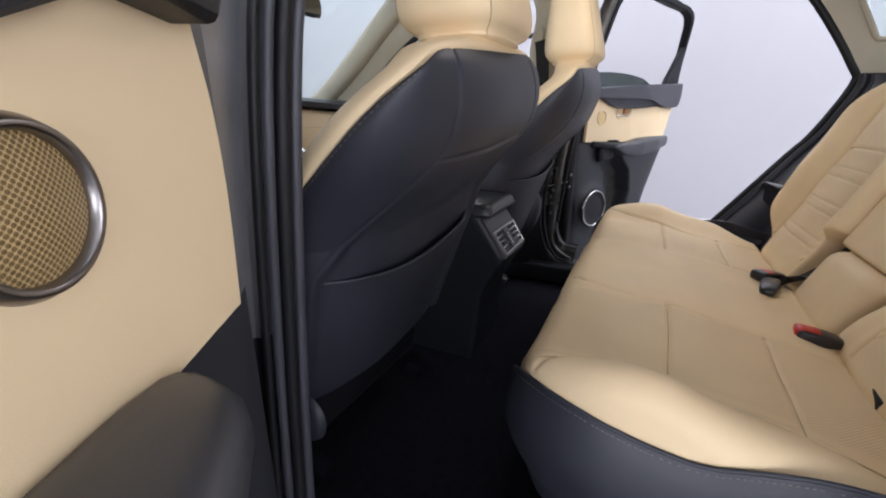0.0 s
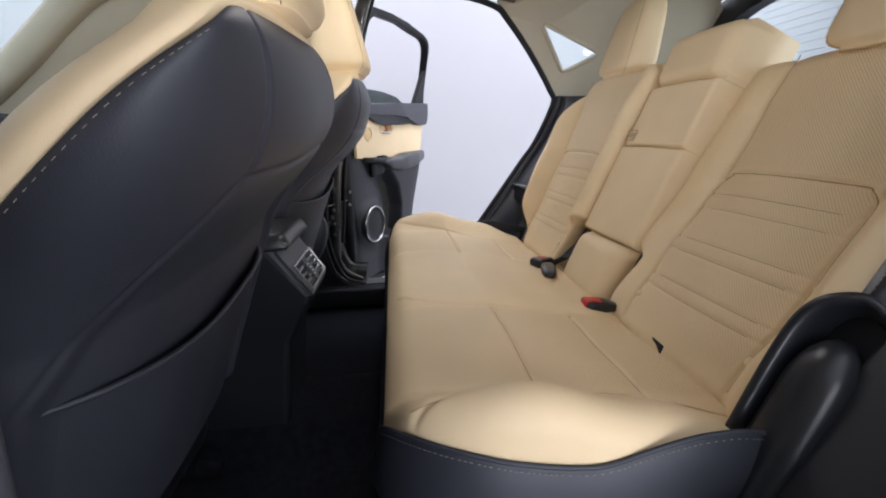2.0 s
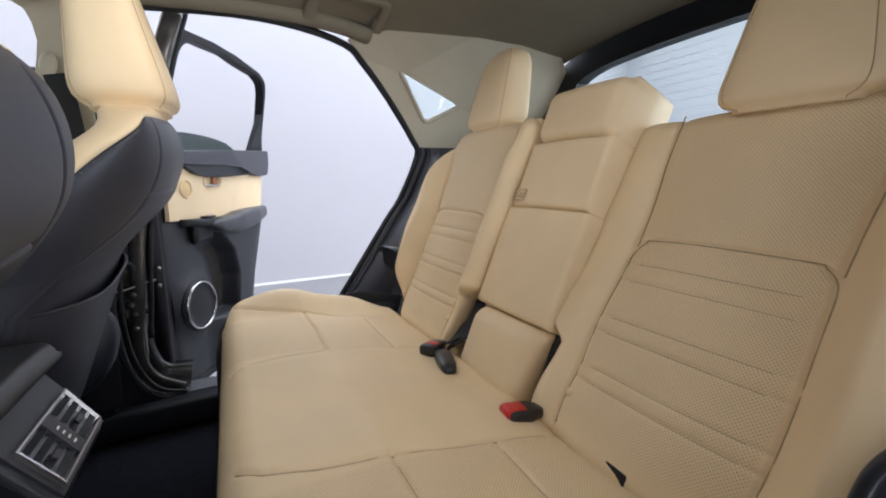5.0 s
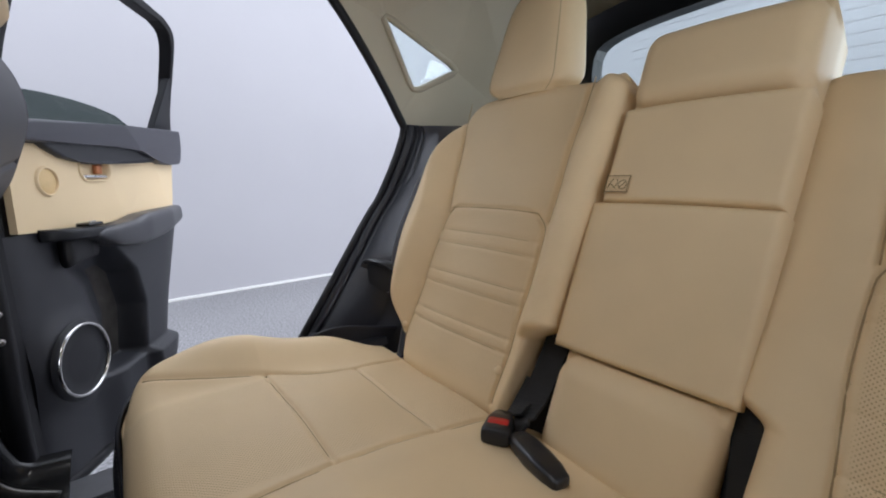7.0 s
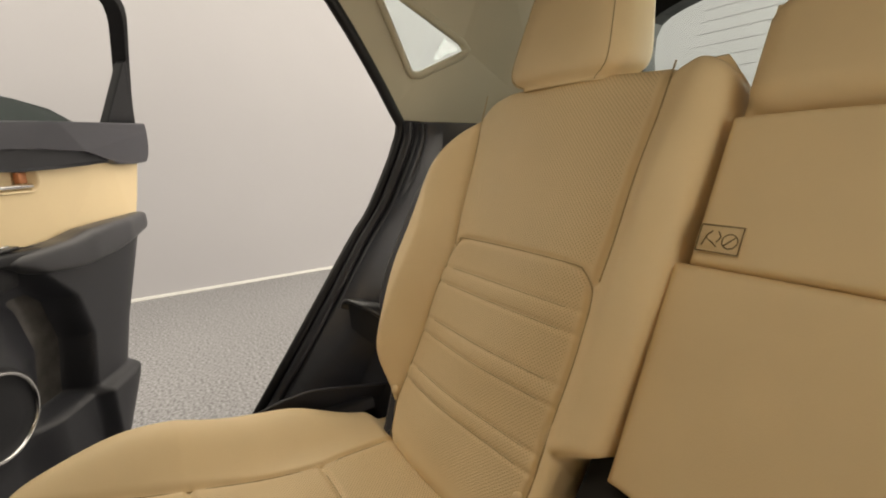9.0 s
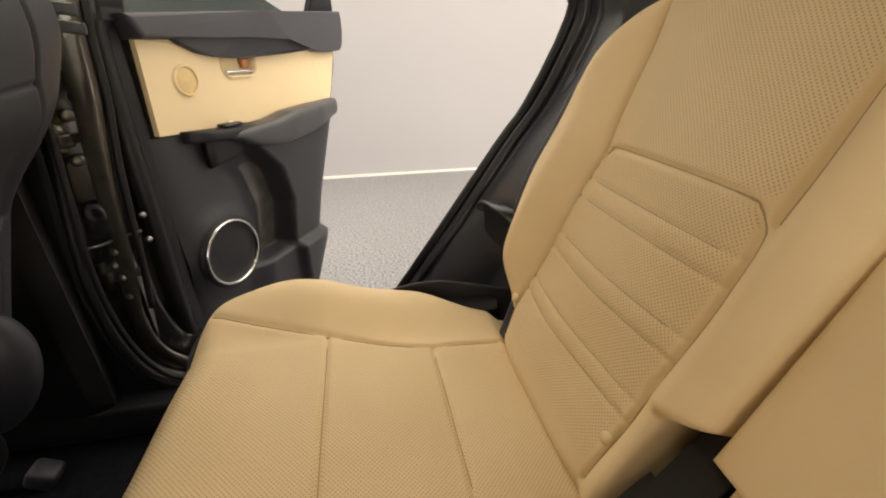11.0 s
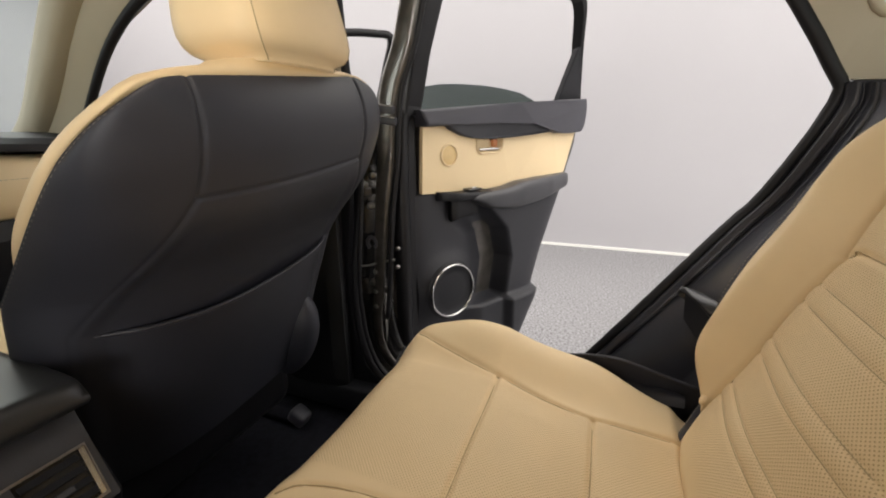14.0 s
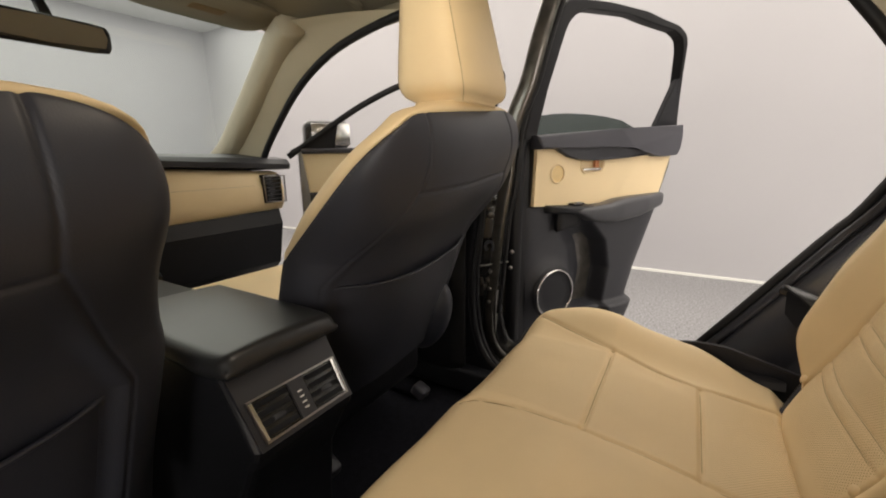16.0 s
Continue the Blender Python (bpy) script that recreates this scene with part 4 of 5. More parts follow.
def buckle(strap, width, tip, way, red, label, face=0.031, lift=0.0):
    """A buckle at the end of its webbing, lying on the cushion: tip the middle of its housing, way the direction of its mouth."""
    t = thing("belt_buckle", tip, label, "seat belt buckle", "rear belt buckles")
    P = smooth_path(strap, 6)
    part("strap", sweep(P, [(-width / 2, -0.002), (width / 2, -0.002), (width / 2, 0.002), (-width / 2, 0.002)], (0, 1, 0.35)), M_BELT, t, "black belt webbing", False)
    m = Vector(way).normalized().to_track_quat("X", "Z").to_matrix().to_4x4()
    put = lambda u, a, b: tuple(Vector(tip) + (m @ Vector((u, a, b))))
    if red:
        shape = ((-0.034, 0.010, 0.006), (-0.032, 0.014, 0.009), (-0.01, 0.020, 0.0125), (0.022, 0.0215, 0.013), (0.030, 0.0205, 0.012), (0.032, 0.018, 0.010))
    else:
        shape = ((-0.052, 0.009, 0.004), (-0.050, 0.014, 0.006), (-0.03, 0.018, 0.010), (0.0, 0.019, 0.012), (0.03, 0.017, 0.011), (0.048, 0.013, 0.008), (0.051, 0.010, 0.006))
    hs = part("housing", loft([[put(u, a, b) for a, b in ring_prof(w, h, 24, 4)] for u, w, h in shape]), M_PADBLACK, t)
    if red:
        bt = [[put(u, a, b + 0.001 + lift) for a, b in ring_prof(w, h, 20, 5)] for u, w, h in ((0.0, 0.0165, 0.0128), (0.0 + face, 0.0168, 0.0128), (0.004 + face, 0.016, 0.0095))]
        part("release_button", loft(bt), M_RED, hs, "red release button")


buckle([(0.150, -0.452, -0.245), (0.153, -0.425, -0.30), (0.150, -0.380, -0.356), (0.135, -0.335, -0.374), (0.12, -0.31, -0.376)], 0.046, (0.066, -0.284, -0.369), (-1, 0.28, 0.0), False, "long black seat belt buckle lying on the rear bench")
buckle([(0.166, -0.40, -0.34), (0.164, -0.37, -0.365), (0.156, -0.335, -0.372)], 0.036, (0.146, -0.296, -0.370), (-0.55, 0.83, 0.06), True, "black seat belt buckle with red button lying on the bench", 0.014, 0.0002)
buckle([(-0.118, -0.452, -0.255), (-0.123, -0.425, -0.31), (-0.136, -0.385, -0.368), (-0.148, -0.345, -0.384)], 0.046, (-0.156, -0.315, -0.380), (0.15, 1, 0.06), True, "seat belt buckle with red button in the seat crease")


def anchor_cover():
    t = thing("anchor_cover", (-0.32, -0.345, -0.39), "small black child seat anchor cover in the seat crease", "anchor cover")
    rings = []
    for u, w, h in ((-0.030, 0.012, 0.010), (-0.028, 0.015, 0.0125), (0.0, 0.016, 0.013), (0.028, 0.015, 0.0125), (0.030, 0.012, 0.010)):
        rings.append([(-0.318 + u * 0.95, -0.352 + a - 0.12 * u, -0.397 + b + 0.5 * a) for a, b in ring_prof(w, h, 24, 7)])
    part("cover", loft(rings), M_BLACKPLASTIC, t)


anchor_cover()

# ------------------------------------------------------------------ front seats


def front_seat(S, label):
    xc = 0.346 if S > 0 else -0.427
    t = thing("front_seat", (xc, 0.6, -0.62), label, "car seat", "front seats")

    dz = 0.0 if S > 0 else -0.048

    tilt = 0.085
    dy = -0.020 if S > 0 else 0.0

    def w(z):
        q = z - dz
        return 0.253 * (1 - np.clip((q + 0.032) / 0.178, 0, 0.990) ** 3.5) ** 0.25 - 0.012 * step(-q, 0.12, 0.36)

    def mid_y(z):
        return dy + 0.165 + 0.36 * (0.14 - z + dz) + 0.085 * np.clip((z - dz - 0.03) / 0.135, 0, 1) ** 2 + 0.055 * step(-z, 0.01, 0.17)

    def split_y(z):
        q = z - dz
        k = np.maximum(q, -0.11)
        d = dy + 0.360 - 1.07 * k - 4 * np.maximum(k - 0.058, 0) ** 2 - 0.35 * np.minimum(q + 0.11, 0) - mid_y(z) - 0.008
        return mid_y(z) + 0.008 + 0.5 * (d + np.sqrt(d * d + 0.03 ** 2)) - 0.004

    def power(a, z):
        q = z - dz
        right = 5.0 + 0 * q
        return np.where(np.asarray(a) > 0, right, 2.2 + 0 * q)

    def back_y(a, z):
        p = power(a, z)
        k = np.clip(1 - np.abs(a / w(z)) ** p, 0, 1) ** (1 / p)
        return split_y(z) - (split_y(z) - mid_y(z)) * k

    def creases(a, b):
        b = b - dz
        line = [(0.15, 0.16), (0.15, 0.01), (0.225, -0.16), (0.205, -0.46)]
        c = groove(seam(a, b, [(-0.15, 0.006), (0.0, 0.002), (0.15, 0.006)]), 0.0042, 0.0026)
        for s in (1, -1):
            c = c + groove(seam(a, b, [(s * p, q) for p, q in line]), 0.0042, 0.0028)
        edge = np.interp(b, [-0.46, -0.16, 0.0], [0.205, 0.225, 0.15])
        c = c - 0.015 * step(edge - np.abs(a), 0.0, 0.026) * step(-b, 0.004, 0.11)
        return c
    th = np.linspace(0, math.pi, 241)[:, None]
    zz = (-0.46 + (0.1435 + dz + 0.46) * np.sin(np.linspace(0, math.pi / 2, 240)))[None, :]
    sg = lambda v, p: np.sign(v) * np.abs(v) ** p
    pw = power(np.cos(th), zz)
    aa = w(zz) * sg(np.cos(th), 2 / pw) * np.where((np.cos(th) > 0) & (S < 0), 1 + 0.13 * step(-(zz - dz), 0.0, 0.16), 1.0)
    yy = split_y(zz) - (split_y(zz) - mid_y(zz)) * np.abs(np.sin(th)) ** (2 / pw)
    yy = yy - creases(aa, zz) * np.sin(th)
    V = np.stack([xc + aa, yy, zz + tilt * aa], -1)
    part("back_shell", grid_mesh("back_shell", V), M_BLACKLEATHER, t, "black leather seat back")
    # map pocket
    ua = spaced(60, 0.2)[:, None]
    vb = np.linspace(0, 1, 40)[None, :]
    ztop = -0.165 + dz - 0.018 * (1 - ua ** 2)
    zp = -0.45 + (ztop + 0.45) * vb
    ap = ua * 0.212 + 0 * vb
    V = np.stack([xc + ap, back_y(ap, zp) - creases(ap, zp) - (0.008 + 0.006 * vb + 0.004 * (1 - ua ** 2)) * (1 - ua ** 8) + 0.002, zp + tilt * ap], -1)
    part("pocket", grid_mesh("pocket", V), M_BLACKLEATHER, t, "black map pocket")
    part("pocket_hem", tube([tuple(V[i, -1]) for i in range(V.shape[0])], 0.0035, 8), M_BLACKLEATHER, t)
    # cream front and shoulders
    rings = []
    for z in (*np.linspace(-0.44, 0.13, 44), 0.145, 0.158, 0.168, 0.176, 0.182, 0.185):
        z = float(z) + dz
        q = z - dz
        if q > 0.09:
            q = 0.09 + (q - 0.09) * 0.70
            z = q + dz
        ww = float(w(z - 0.006)) * (1 - 0.35 * max(0.0, (q - 0.135) / 0.022) ** 2) + (0.001 - 0.03 * float(step(np.array(-q), 0.0, 0.14)) if S > 0 else 0.006)
        sp, md = float(split_y(z)), float(mid_y(z))
        fr = 0.075
        ring = []
        for k in range(64):
            a = 2 * math.pi * k / 64
            c, s = math.cos(a), math.sin(a)
            yv = sp + fr * abs(s) ** (2 / 3.4) if s >= 0 else (sp + 0.004 * abs(s) if q < 0.134 else sp - 0.012 * abs(s))
            da = ww * math.copysign(abs(c) ** (2 / 3.4 if s >= 0 else 0.75), c) * (1.0 if s >= 0 else 0.985)
            ring.append((xc + da, yv, z + tilt * da))
        rings.append(ring)
    part("seat_back", loft(rings), M_LEATHER, t, "cream leather seat back")
    for s in (1, -1):
        line = [(xc + s * (float(w(z)) + 0.0012), float(split_y(z)) - 0.007, float(z) + tilt * s * float(w(z))) for z in np.linspace(-0.4, 0.112 + dz, 80)]
        part("stitching", stitches(line, 0.0034, 0.0030, 0.0003), M_THREAD, t)
    # headrest
    head(xc + (0.030 if S > 0 else 0.012), 0.282 + dy, 0.285 + dz, 0.117, 0.135, 0.090, t, rear=False, lean=0.10, taper=0.16, thin=0.5)
    # seat cushion and base
    part("seat_cushion", box_bm((xc, 0.78, -0.380), (0.42, 0.48, 0.14), pose(0, 0, 0, 6), 0.05, 5), M_LEATHER, t, "cream leather seat cushion")
    part("seat_base", box_bm((xc, 0.74, -0.47), (0.46, 0.52, 0.24), None, 0.05, 4), M_RUBBER, t)
    for dx in (-0.126, 0.275):
        r = part("rail", box_bm((xc + dx, 0.80, -0.710), (0.04, 0.54, 0.024), None, 0.004), M_CARPET, t)
        part("rail_cover", box_bm((xc + dx, 0.53, -0.693), (0.046, 0.05, 0.04), pose(0, 0, 0, 28), 0.01, 3), M_GREYTRIM if S > 0 else M_CARPET, r)
    cov = lathe([(0, 0.016), (0.026, 0.014), (0.034, 0.008), (0.037, 0)], lambda p, q, c: (xc - 0.20 - c, 0.462 + p, -0.490 + q * 1.2), 28)
    part("recliner_cover", cov, M_BLACKLEATHER, t)
    if S > 0:
        rings = []
        for k in range(17):
            u = -math.cos(math.pi * k / 16)
            f = max(0.12, math.sqrt(max(0.0, 1 - u * u)))
            rings.append([(xc + 0.176 + v * f, 0.425 - 0.03 * u + w * f, -0.375 + 0.105 * u) for v, w in ring_prof(0.040, 0.065, 24, 2.4)])
        part("recliner_cover", loft(rings), M_BLACKLEATHER, t, "rounded black side cover")


front_seat(1, "black-backed cream leather front passenger seat with map pocket")
front_seat(-1, "black-backed cream leather driver's seat with map pocket")

# ------------------------------------------------------------------ console and dashboard


def console():
    t = thing("centre_console", (0, 0.5, -0.66), "black centre console with padded armrest and rear air vents", "console")
    prof = [(0.375, -0.66), (0.355, -0.46), (0.318, -0.385), (0.301, -0.362), (0.297, -0.347), (0.362, -0.249), (0.372, -0.236), (0.39, -0.232), (1.2, -0.232), (1.2, -0.66)]
    rings = []
    for x, k in ((-0.096, 0.016), (-0.0945, 0.009), (-0.090, 0.003), (-0.083, 0.0), (0.083, 0.0), (0.090, 0.003), (0.0945, 0.009), (0.096, 0.016)):
        rings.append([(x, y + (k if y < 0.7 else 0), z - (k if z > -0.3 else 0)) for y, z in prof])
    part("body", loft(rings), M_BLACKPLASTIC, t, "black plastic body", False)
    # lid: a soft pad
    hf = lambda a, b: 0.0 + 0.006 * (1 - (a / 0.11) ** 2)
    lid_at = lambda a, b, c: np.stack([np.asarray(a) + 0 * b, np.asarray(b) + 0 * a, -0.212 + c + 0 * a], -1)
    part("lid", cushion("lid", lambda b: -0.112 + 0.012 * np.clip((0.40 - b) / 0.07, 0, 1) ** 2, lambda b: 0.112 - 0.012 * np.clip((0.40 - b) / 0.07, 0, 1) ** 2, 0.335, 0.70, lid_at, hf, 0.02, 0.03, 50, 60), M_LID, t, "black leather armrest lid")
    # vents on the sloping face
    d = Vector((0, 0.065, 0.098)).normalized()
    n = Vector((0, -d.z, d.y))
    o = Vector((0, 0.297, -0.347))
    def at(p, q, c):
        return tuple(o + Vector((p, 0, 0)) + d * q + n * c)
    part("vent_panel", prism([(-0.088, 0.000), (0.088, 0.000), (0.093, 0.118), (-0.093, 0.118)], lambda p, q, c: at(p, q, c + 0.0006), 0.006, 0.0), M_SOFTBLACK, t, "charcoal satin panel round the vents", False)
    vent = part("air_vent", prism([(-0.076, 0.010), (0.076, 0.010), (0.079, 0.071), (-0.079, 0.071)], lambda p, q, c: at(p, q, c + 0.001), 0.004), M_GLOSSBLACK, t, "black twin rear air vent with chrome surround", False)
    fr = [at(p, q, 0.001) for p, q in ((-0.078, 0.009), (0.078, 0.009), (0.082, 0.072), (-0.082, 0.072))]
    part("vent_frame", sweep(fr, [(-0.0016, 0), (0.0016, 0), (0.0016, 0.006), (-0.0016, 0.006)], n, True), M_DARKCHROME, vent, "satin chrome frame", False)
    for s in (1, -1):
        part("vent_end", prism([(s * 0.0715, 0.011), (s * 0.0775, 0.011), (s * 0.081, 0.070), (s * 0.075, 0.070)], lambda p, q, c: at(p, q, c + 0.005), 0.004), M_CHROME, vent, "", False)
        for k in range(4):
            q = 0.019 + 0.0145 * k
            part("slat", box_bm(at(s * 0.045, q, 0.003), (0.054, 0.009, 0.0016), pose(0, 0, 0, 20)), M_BLACKPLASTIC, vent, "", False)
        part("slider", box_bm(at(s * 0.045, 0.034, 0.006), (0.02, 0.008, 0.003), pose(0, 0, 0, 47), 0.001), M_SOFTBLACK, vent, "")
    part("vent_bridge", prism([(-0.014, 0.010), (0.014, 0.010), (0.014, 0.071), (-0.014, 0.071)], lambda p, q, c: at(p, q, c + 0.005), 0.004), M_SOFTBLACK, vent, "", False)
    bm = bmesh.new()
    for k in range(4):
        prism([(-0.004, 0.022 + 0.009 * k), (0.004, 0.022 + 0.009 * k), (0.004, 0.0245 + 0.009 * k), (-0.004, 0.0245 + 0.009 * k)], lambda p, q, c: at(p, q, c + 0.0056), 0.0005, bm=bm)
    part("dial_marks", bm, M_WHITEMARK, vent, "white marks", False)
    stack = [(0.98, -0.24), (1.0, -0.225), (1.17, -0.145), (1.26, -0.13), (1.26, -0.45), (0.98, -0.45)]
    part("console_panel", loft([[(x, y, z) for y, z in stack] for x in (-0.118, 0.118)]), M_GLOSSBLACK, t, "gloss black centre stack", False)
    for s in (1, -1):
        sp = smooth_path([(s * 0.113, 0.93, -0.31), (s * 0.118, 1.02, -0.235), (s * 0.124, 1.12, -0.15), (s * 0.13, 1.19, -0.10)], 6)
        part("side_strip", sweep(sp, ring_prof(0.008, 0.007, 12, 3), (0, 0.6, 0.8)), M_CHROME, t, "satin silver trim strip")
    part("shifter", lathe([(0, 0.10), (0.018, 0.098), (0.024, 0.08), (0.02, 0.05), (0.010, 0.03), (0.010, 0)], lambda p, q, c: (p, 0.95 + q, -0.232 + c), 20), M_GLOSSBLACK, t, "black gear lever")


console()


def dashboard():
    t = thing("dashboard", (0, 1.3, -0.3), "cream leather and black dashboard", "dashboard")
    # padded face
    rings = []
    for x in np.linspace(-0.74, 0.70, 40):
        f = 1 - 0.25 * max(0, (x - 0.6) / 0.1) ** 2 * 0.3
        k = (0.7 - float(x)) / 0.55 if x > 0.15 else 1.0
        rings.append([(float(x), 1.235 + y, z + (0.028 * k if z > -0.03 else -0.014 * k if z < -0.09 else 0)) for y, z in ((0.015, -0.143), (0.0, -0.13), (-0.012, -0.10), (-0.012, -0.06), (0.0, -0.02), (0.02, -0.003), (0.06, 0.005), (0.2, 0.005), (0.2, -0.14))])
    part("padded_face", loft(rings), M_TRIMBEIGE, t, "stitched cream leather panel")
    part("stitching", stitches([(float(x), 1.222, -0.045) for x in np.linspace(-0.7, 0.58, 30)], 0.006, 0.004, 0.0008), M_THREAD, t)
    top = loft([[(float(x), y, z) for y, z in ((1.225, 0.012 + k), (1.222, 0.03 + k), (1.24, 0.05 + k * 0.7), (1.45, 0.075), (1.75, 0.07), (1.75, 0.0), (1.3, 0.008 + k))] for x, k in ((-0.76, 0.028), (-0.5, 0.028), (0.1, 0.028), (0.5, 0.012), (0.74, 0))])
    part("top_cover", top, M_SOFTBLACK, t, "soft black top cover", False)
    low = loft([[(float(x), y, z) for y, z in ((1.25, -0.14), (1.235, -0.20), (1.27, -0.36), (1.36, -0.45), (1.5, -0.46), (1.5, -0.145))] for x in (-0.74, -0.15, -0.14, 0.69)])
    part("lower_panel", low, M_BLACKPLASTIC, t, "black glove box and knee panel", False)
    v = part("air_vent", box_bm((0.65, 1.235, -0.06), (0.088, 0.04, 0.108), pose(0, 0, 0, 0, 0, 8), 0.012, 3), M_GLOSSBLACK, t, "black side air vent")
    part("vent_frame", sweep([(0.607, 1.213, -0.01), (0.693, 1.206, -0.012), (0.693, 1.206, -0.11), (0.612, 1.213, -0.108)], ring_prof(0.003, 0.004, 8), (0, 1, 0), True), M_DARKCHROME, v)
    for k in range(6):
        part("slat", box_bm((0.65, 1.214, -0.024 - 0.0145 * k), (0.07, 0.012, 0.002), pose(0, 0, 0, 15, 0, 5)), M_SOFTBLACK, v, "", False)


dashboard()


def windscreen():
    t = thing("windscreen", (0, 1.3, 0.2), "pale tinted windscreen", "windscreen", "", "structure")
    quad = [(-0.60, 1.05), (0.58, 1.05), (0.70, 1.62), (-0.70, 1.62)]
    sl = -0.36 / 0.57
    part("pane", prism(quad, lambda p, q, c: (p, q, 0.435 + sl * (q - 1.05) + 0.02 * (1 - (p / 0.7) ** 2) + c), 0.004), M_GLASS, t, "clear glass with a green tint", False)
    for S, side in ((1, "east"), (-1, "west")):
        path = smooth_path([(S * 0.53, 0.90, 0.45), (S * 0.575, 1.03, 0.40), (S * 0.61, 1.25, 0.235), (S * 0.645, 1.45, 0.10), (S * 0.655, 1.56, 0.04)], 6)
        setting("pillar_front_" + side, sweep(path, ring_prof(0.04, 0.045, 16, 3), (0, 0.5, 0.8)), M_PILLAR, "cream windscreen pillar trim", "pillar", True)
        seal = smooth_path([(S * 0.66, 1.30, 0.02), (S * 0.645, 1.18, 0.14), (S * 0.615, 0.98, 0.285), (S * 0.60, 0.78, 0.375), (S * 0.60, 0.54, 0.425), (S * 0.625, 0.44, 0.43)], 6)
        a, b = [path[round(k * (len(path) - 1) / 24)] for k in range(25)], [seal[::-1][round((2 + k * (len(seal) - 4) / 24))] for k in range(25)]
        V = np.array([[tuple(p.lerp(q, j / 6) + Vector((-S * 0.012, 0, 0.004)) * math.sin(math.pi * j / 6)) for j in range(7)] for p, q in zip(a, b)])
        tagged(part("trim_pillar_front_" + side, grid_mesh("trim_pillar_front", V), M_PILLAR, None, "cream trim between windscreen pillar and door seal"), "", "pillar trim", "", "structure")
        setting("door_seal_front_" + side, tube(seal, 0.012, 10, normal=(1, 0, 0)), M_RUBBER, "black rubber weatherstrip of the front door opening", "seal", True)
    setting("cowl", box_bm((0, 1.85, 0.0), (1.5, 0.5, 0.06), None, 0.02), M_BLACKPLASTIC, "black cowl below the windscreen", "cowl")
    setting("hood", box_bm((0, 2.5, -0.08), (1.6, 1.1, 0.06), None, 0.03), M_PAINT, "dark metallic bonnet", "hood")


windscreen()


def roof_things():
    # mirror
    t = thing("rear_view_mirror", (0.0, 1.02, 0.33), "black interior rear-view mirror on the windscreen", "mirror")
    rings = [[(-0.012 + x * 0.9, 1.0 + u * 0.5 - 0.02 * abs(x), 0.318 + v) for u, v in ring_prof(0.02 * k, 0.031 * k, 24, 3)] for x, k in ((-0.125, 0.6), (-0.12, 0.85), (-0.1, 1), (0.08, 1), (0.115, 0.9), (0.122, 0.6))]
    part("housing", loft(rings), M_GLOSSBLACK, t)
    for a in (1, -1):
        part("mirror_glass", prism([(-0.012 + a * 0.0, 0.293), (-0.012 + a * 0.094, 0.297), (-0.012 + a * 0.101, 0.318), (-0.012 + a * 0.094, 0.339), (-0.012 + a * 0.0, 0.343)][::a], lambda p, q, c: (p, 0.985 - 0.02 * abs(p + 0.012) / 0.9 - c, q), 0.002), M_MIRROR, t, "silvered mirror glass", False)
    part("stem", tube([(0, 1.01, 0.33), (0, 1.06, 0.40), (0, 1.10, 0.43)], 0.012, 12), M_GLOSSBLACK, t)
    # visors
    for S in (1, -1):
        v = thing("sun_visor", (S * 0.33, 0.98, 0.46), "cream sun visor folded up under the headliner", "sun visor", "sun visors")
        rings = [[(S * 0.33 + u, 0.98 + w, 0.452 + z) for u, w in ring_prof(0.19, 0.085, 40, 5)] for z in (-0.006, 0.006)]
        bm = loft(rings)
        bmesh.ops.bevel(bm, geom=[e for e in bm.edges if abs(e.verts[0].co.z - e.verts[1].co.z) < 1e-6], offset=0.004, segments=2, affect="EDGES")
        bmesh.ops.rotate(bm, cent=(0, 0.98, 0.452), matrix=Matrix.Rotation(radians(-8), 3, "X"), verts=bm.verts)
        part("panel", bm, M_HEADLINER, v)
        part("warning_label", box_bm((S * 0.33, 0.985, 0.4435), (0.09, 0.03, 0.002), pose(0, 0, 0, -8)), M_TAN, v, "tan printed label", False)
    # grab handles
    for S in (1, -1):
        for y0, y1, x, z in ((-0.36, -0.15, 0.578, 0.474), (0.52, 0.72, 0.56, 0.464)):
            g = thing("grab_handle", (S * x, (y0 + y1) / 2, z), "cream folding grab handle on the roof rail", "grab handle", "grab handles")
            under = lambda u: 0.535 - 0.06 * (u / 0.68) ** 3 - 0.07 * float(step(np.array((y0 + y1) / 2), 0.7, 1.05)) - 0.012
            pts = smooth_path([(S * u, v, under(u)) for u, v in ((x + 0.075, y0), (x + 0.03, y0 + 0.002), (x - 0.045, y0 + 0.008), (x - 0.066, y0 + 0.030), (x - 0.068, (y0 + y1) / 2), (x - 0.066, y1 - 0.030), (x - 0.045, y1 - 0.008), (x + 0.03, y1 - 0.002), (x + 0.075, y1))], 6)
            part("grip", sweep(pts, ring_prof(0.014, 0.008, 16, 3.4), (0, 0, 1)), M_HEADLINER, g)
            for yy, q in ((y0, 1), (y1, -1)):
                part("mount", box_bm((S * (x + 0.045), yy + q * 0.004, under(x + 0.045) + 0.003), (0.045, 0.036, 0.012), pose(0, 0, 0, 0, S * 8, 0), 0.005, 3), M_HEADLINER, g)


roof_things()

# ------------------------------------------------------------------ doors


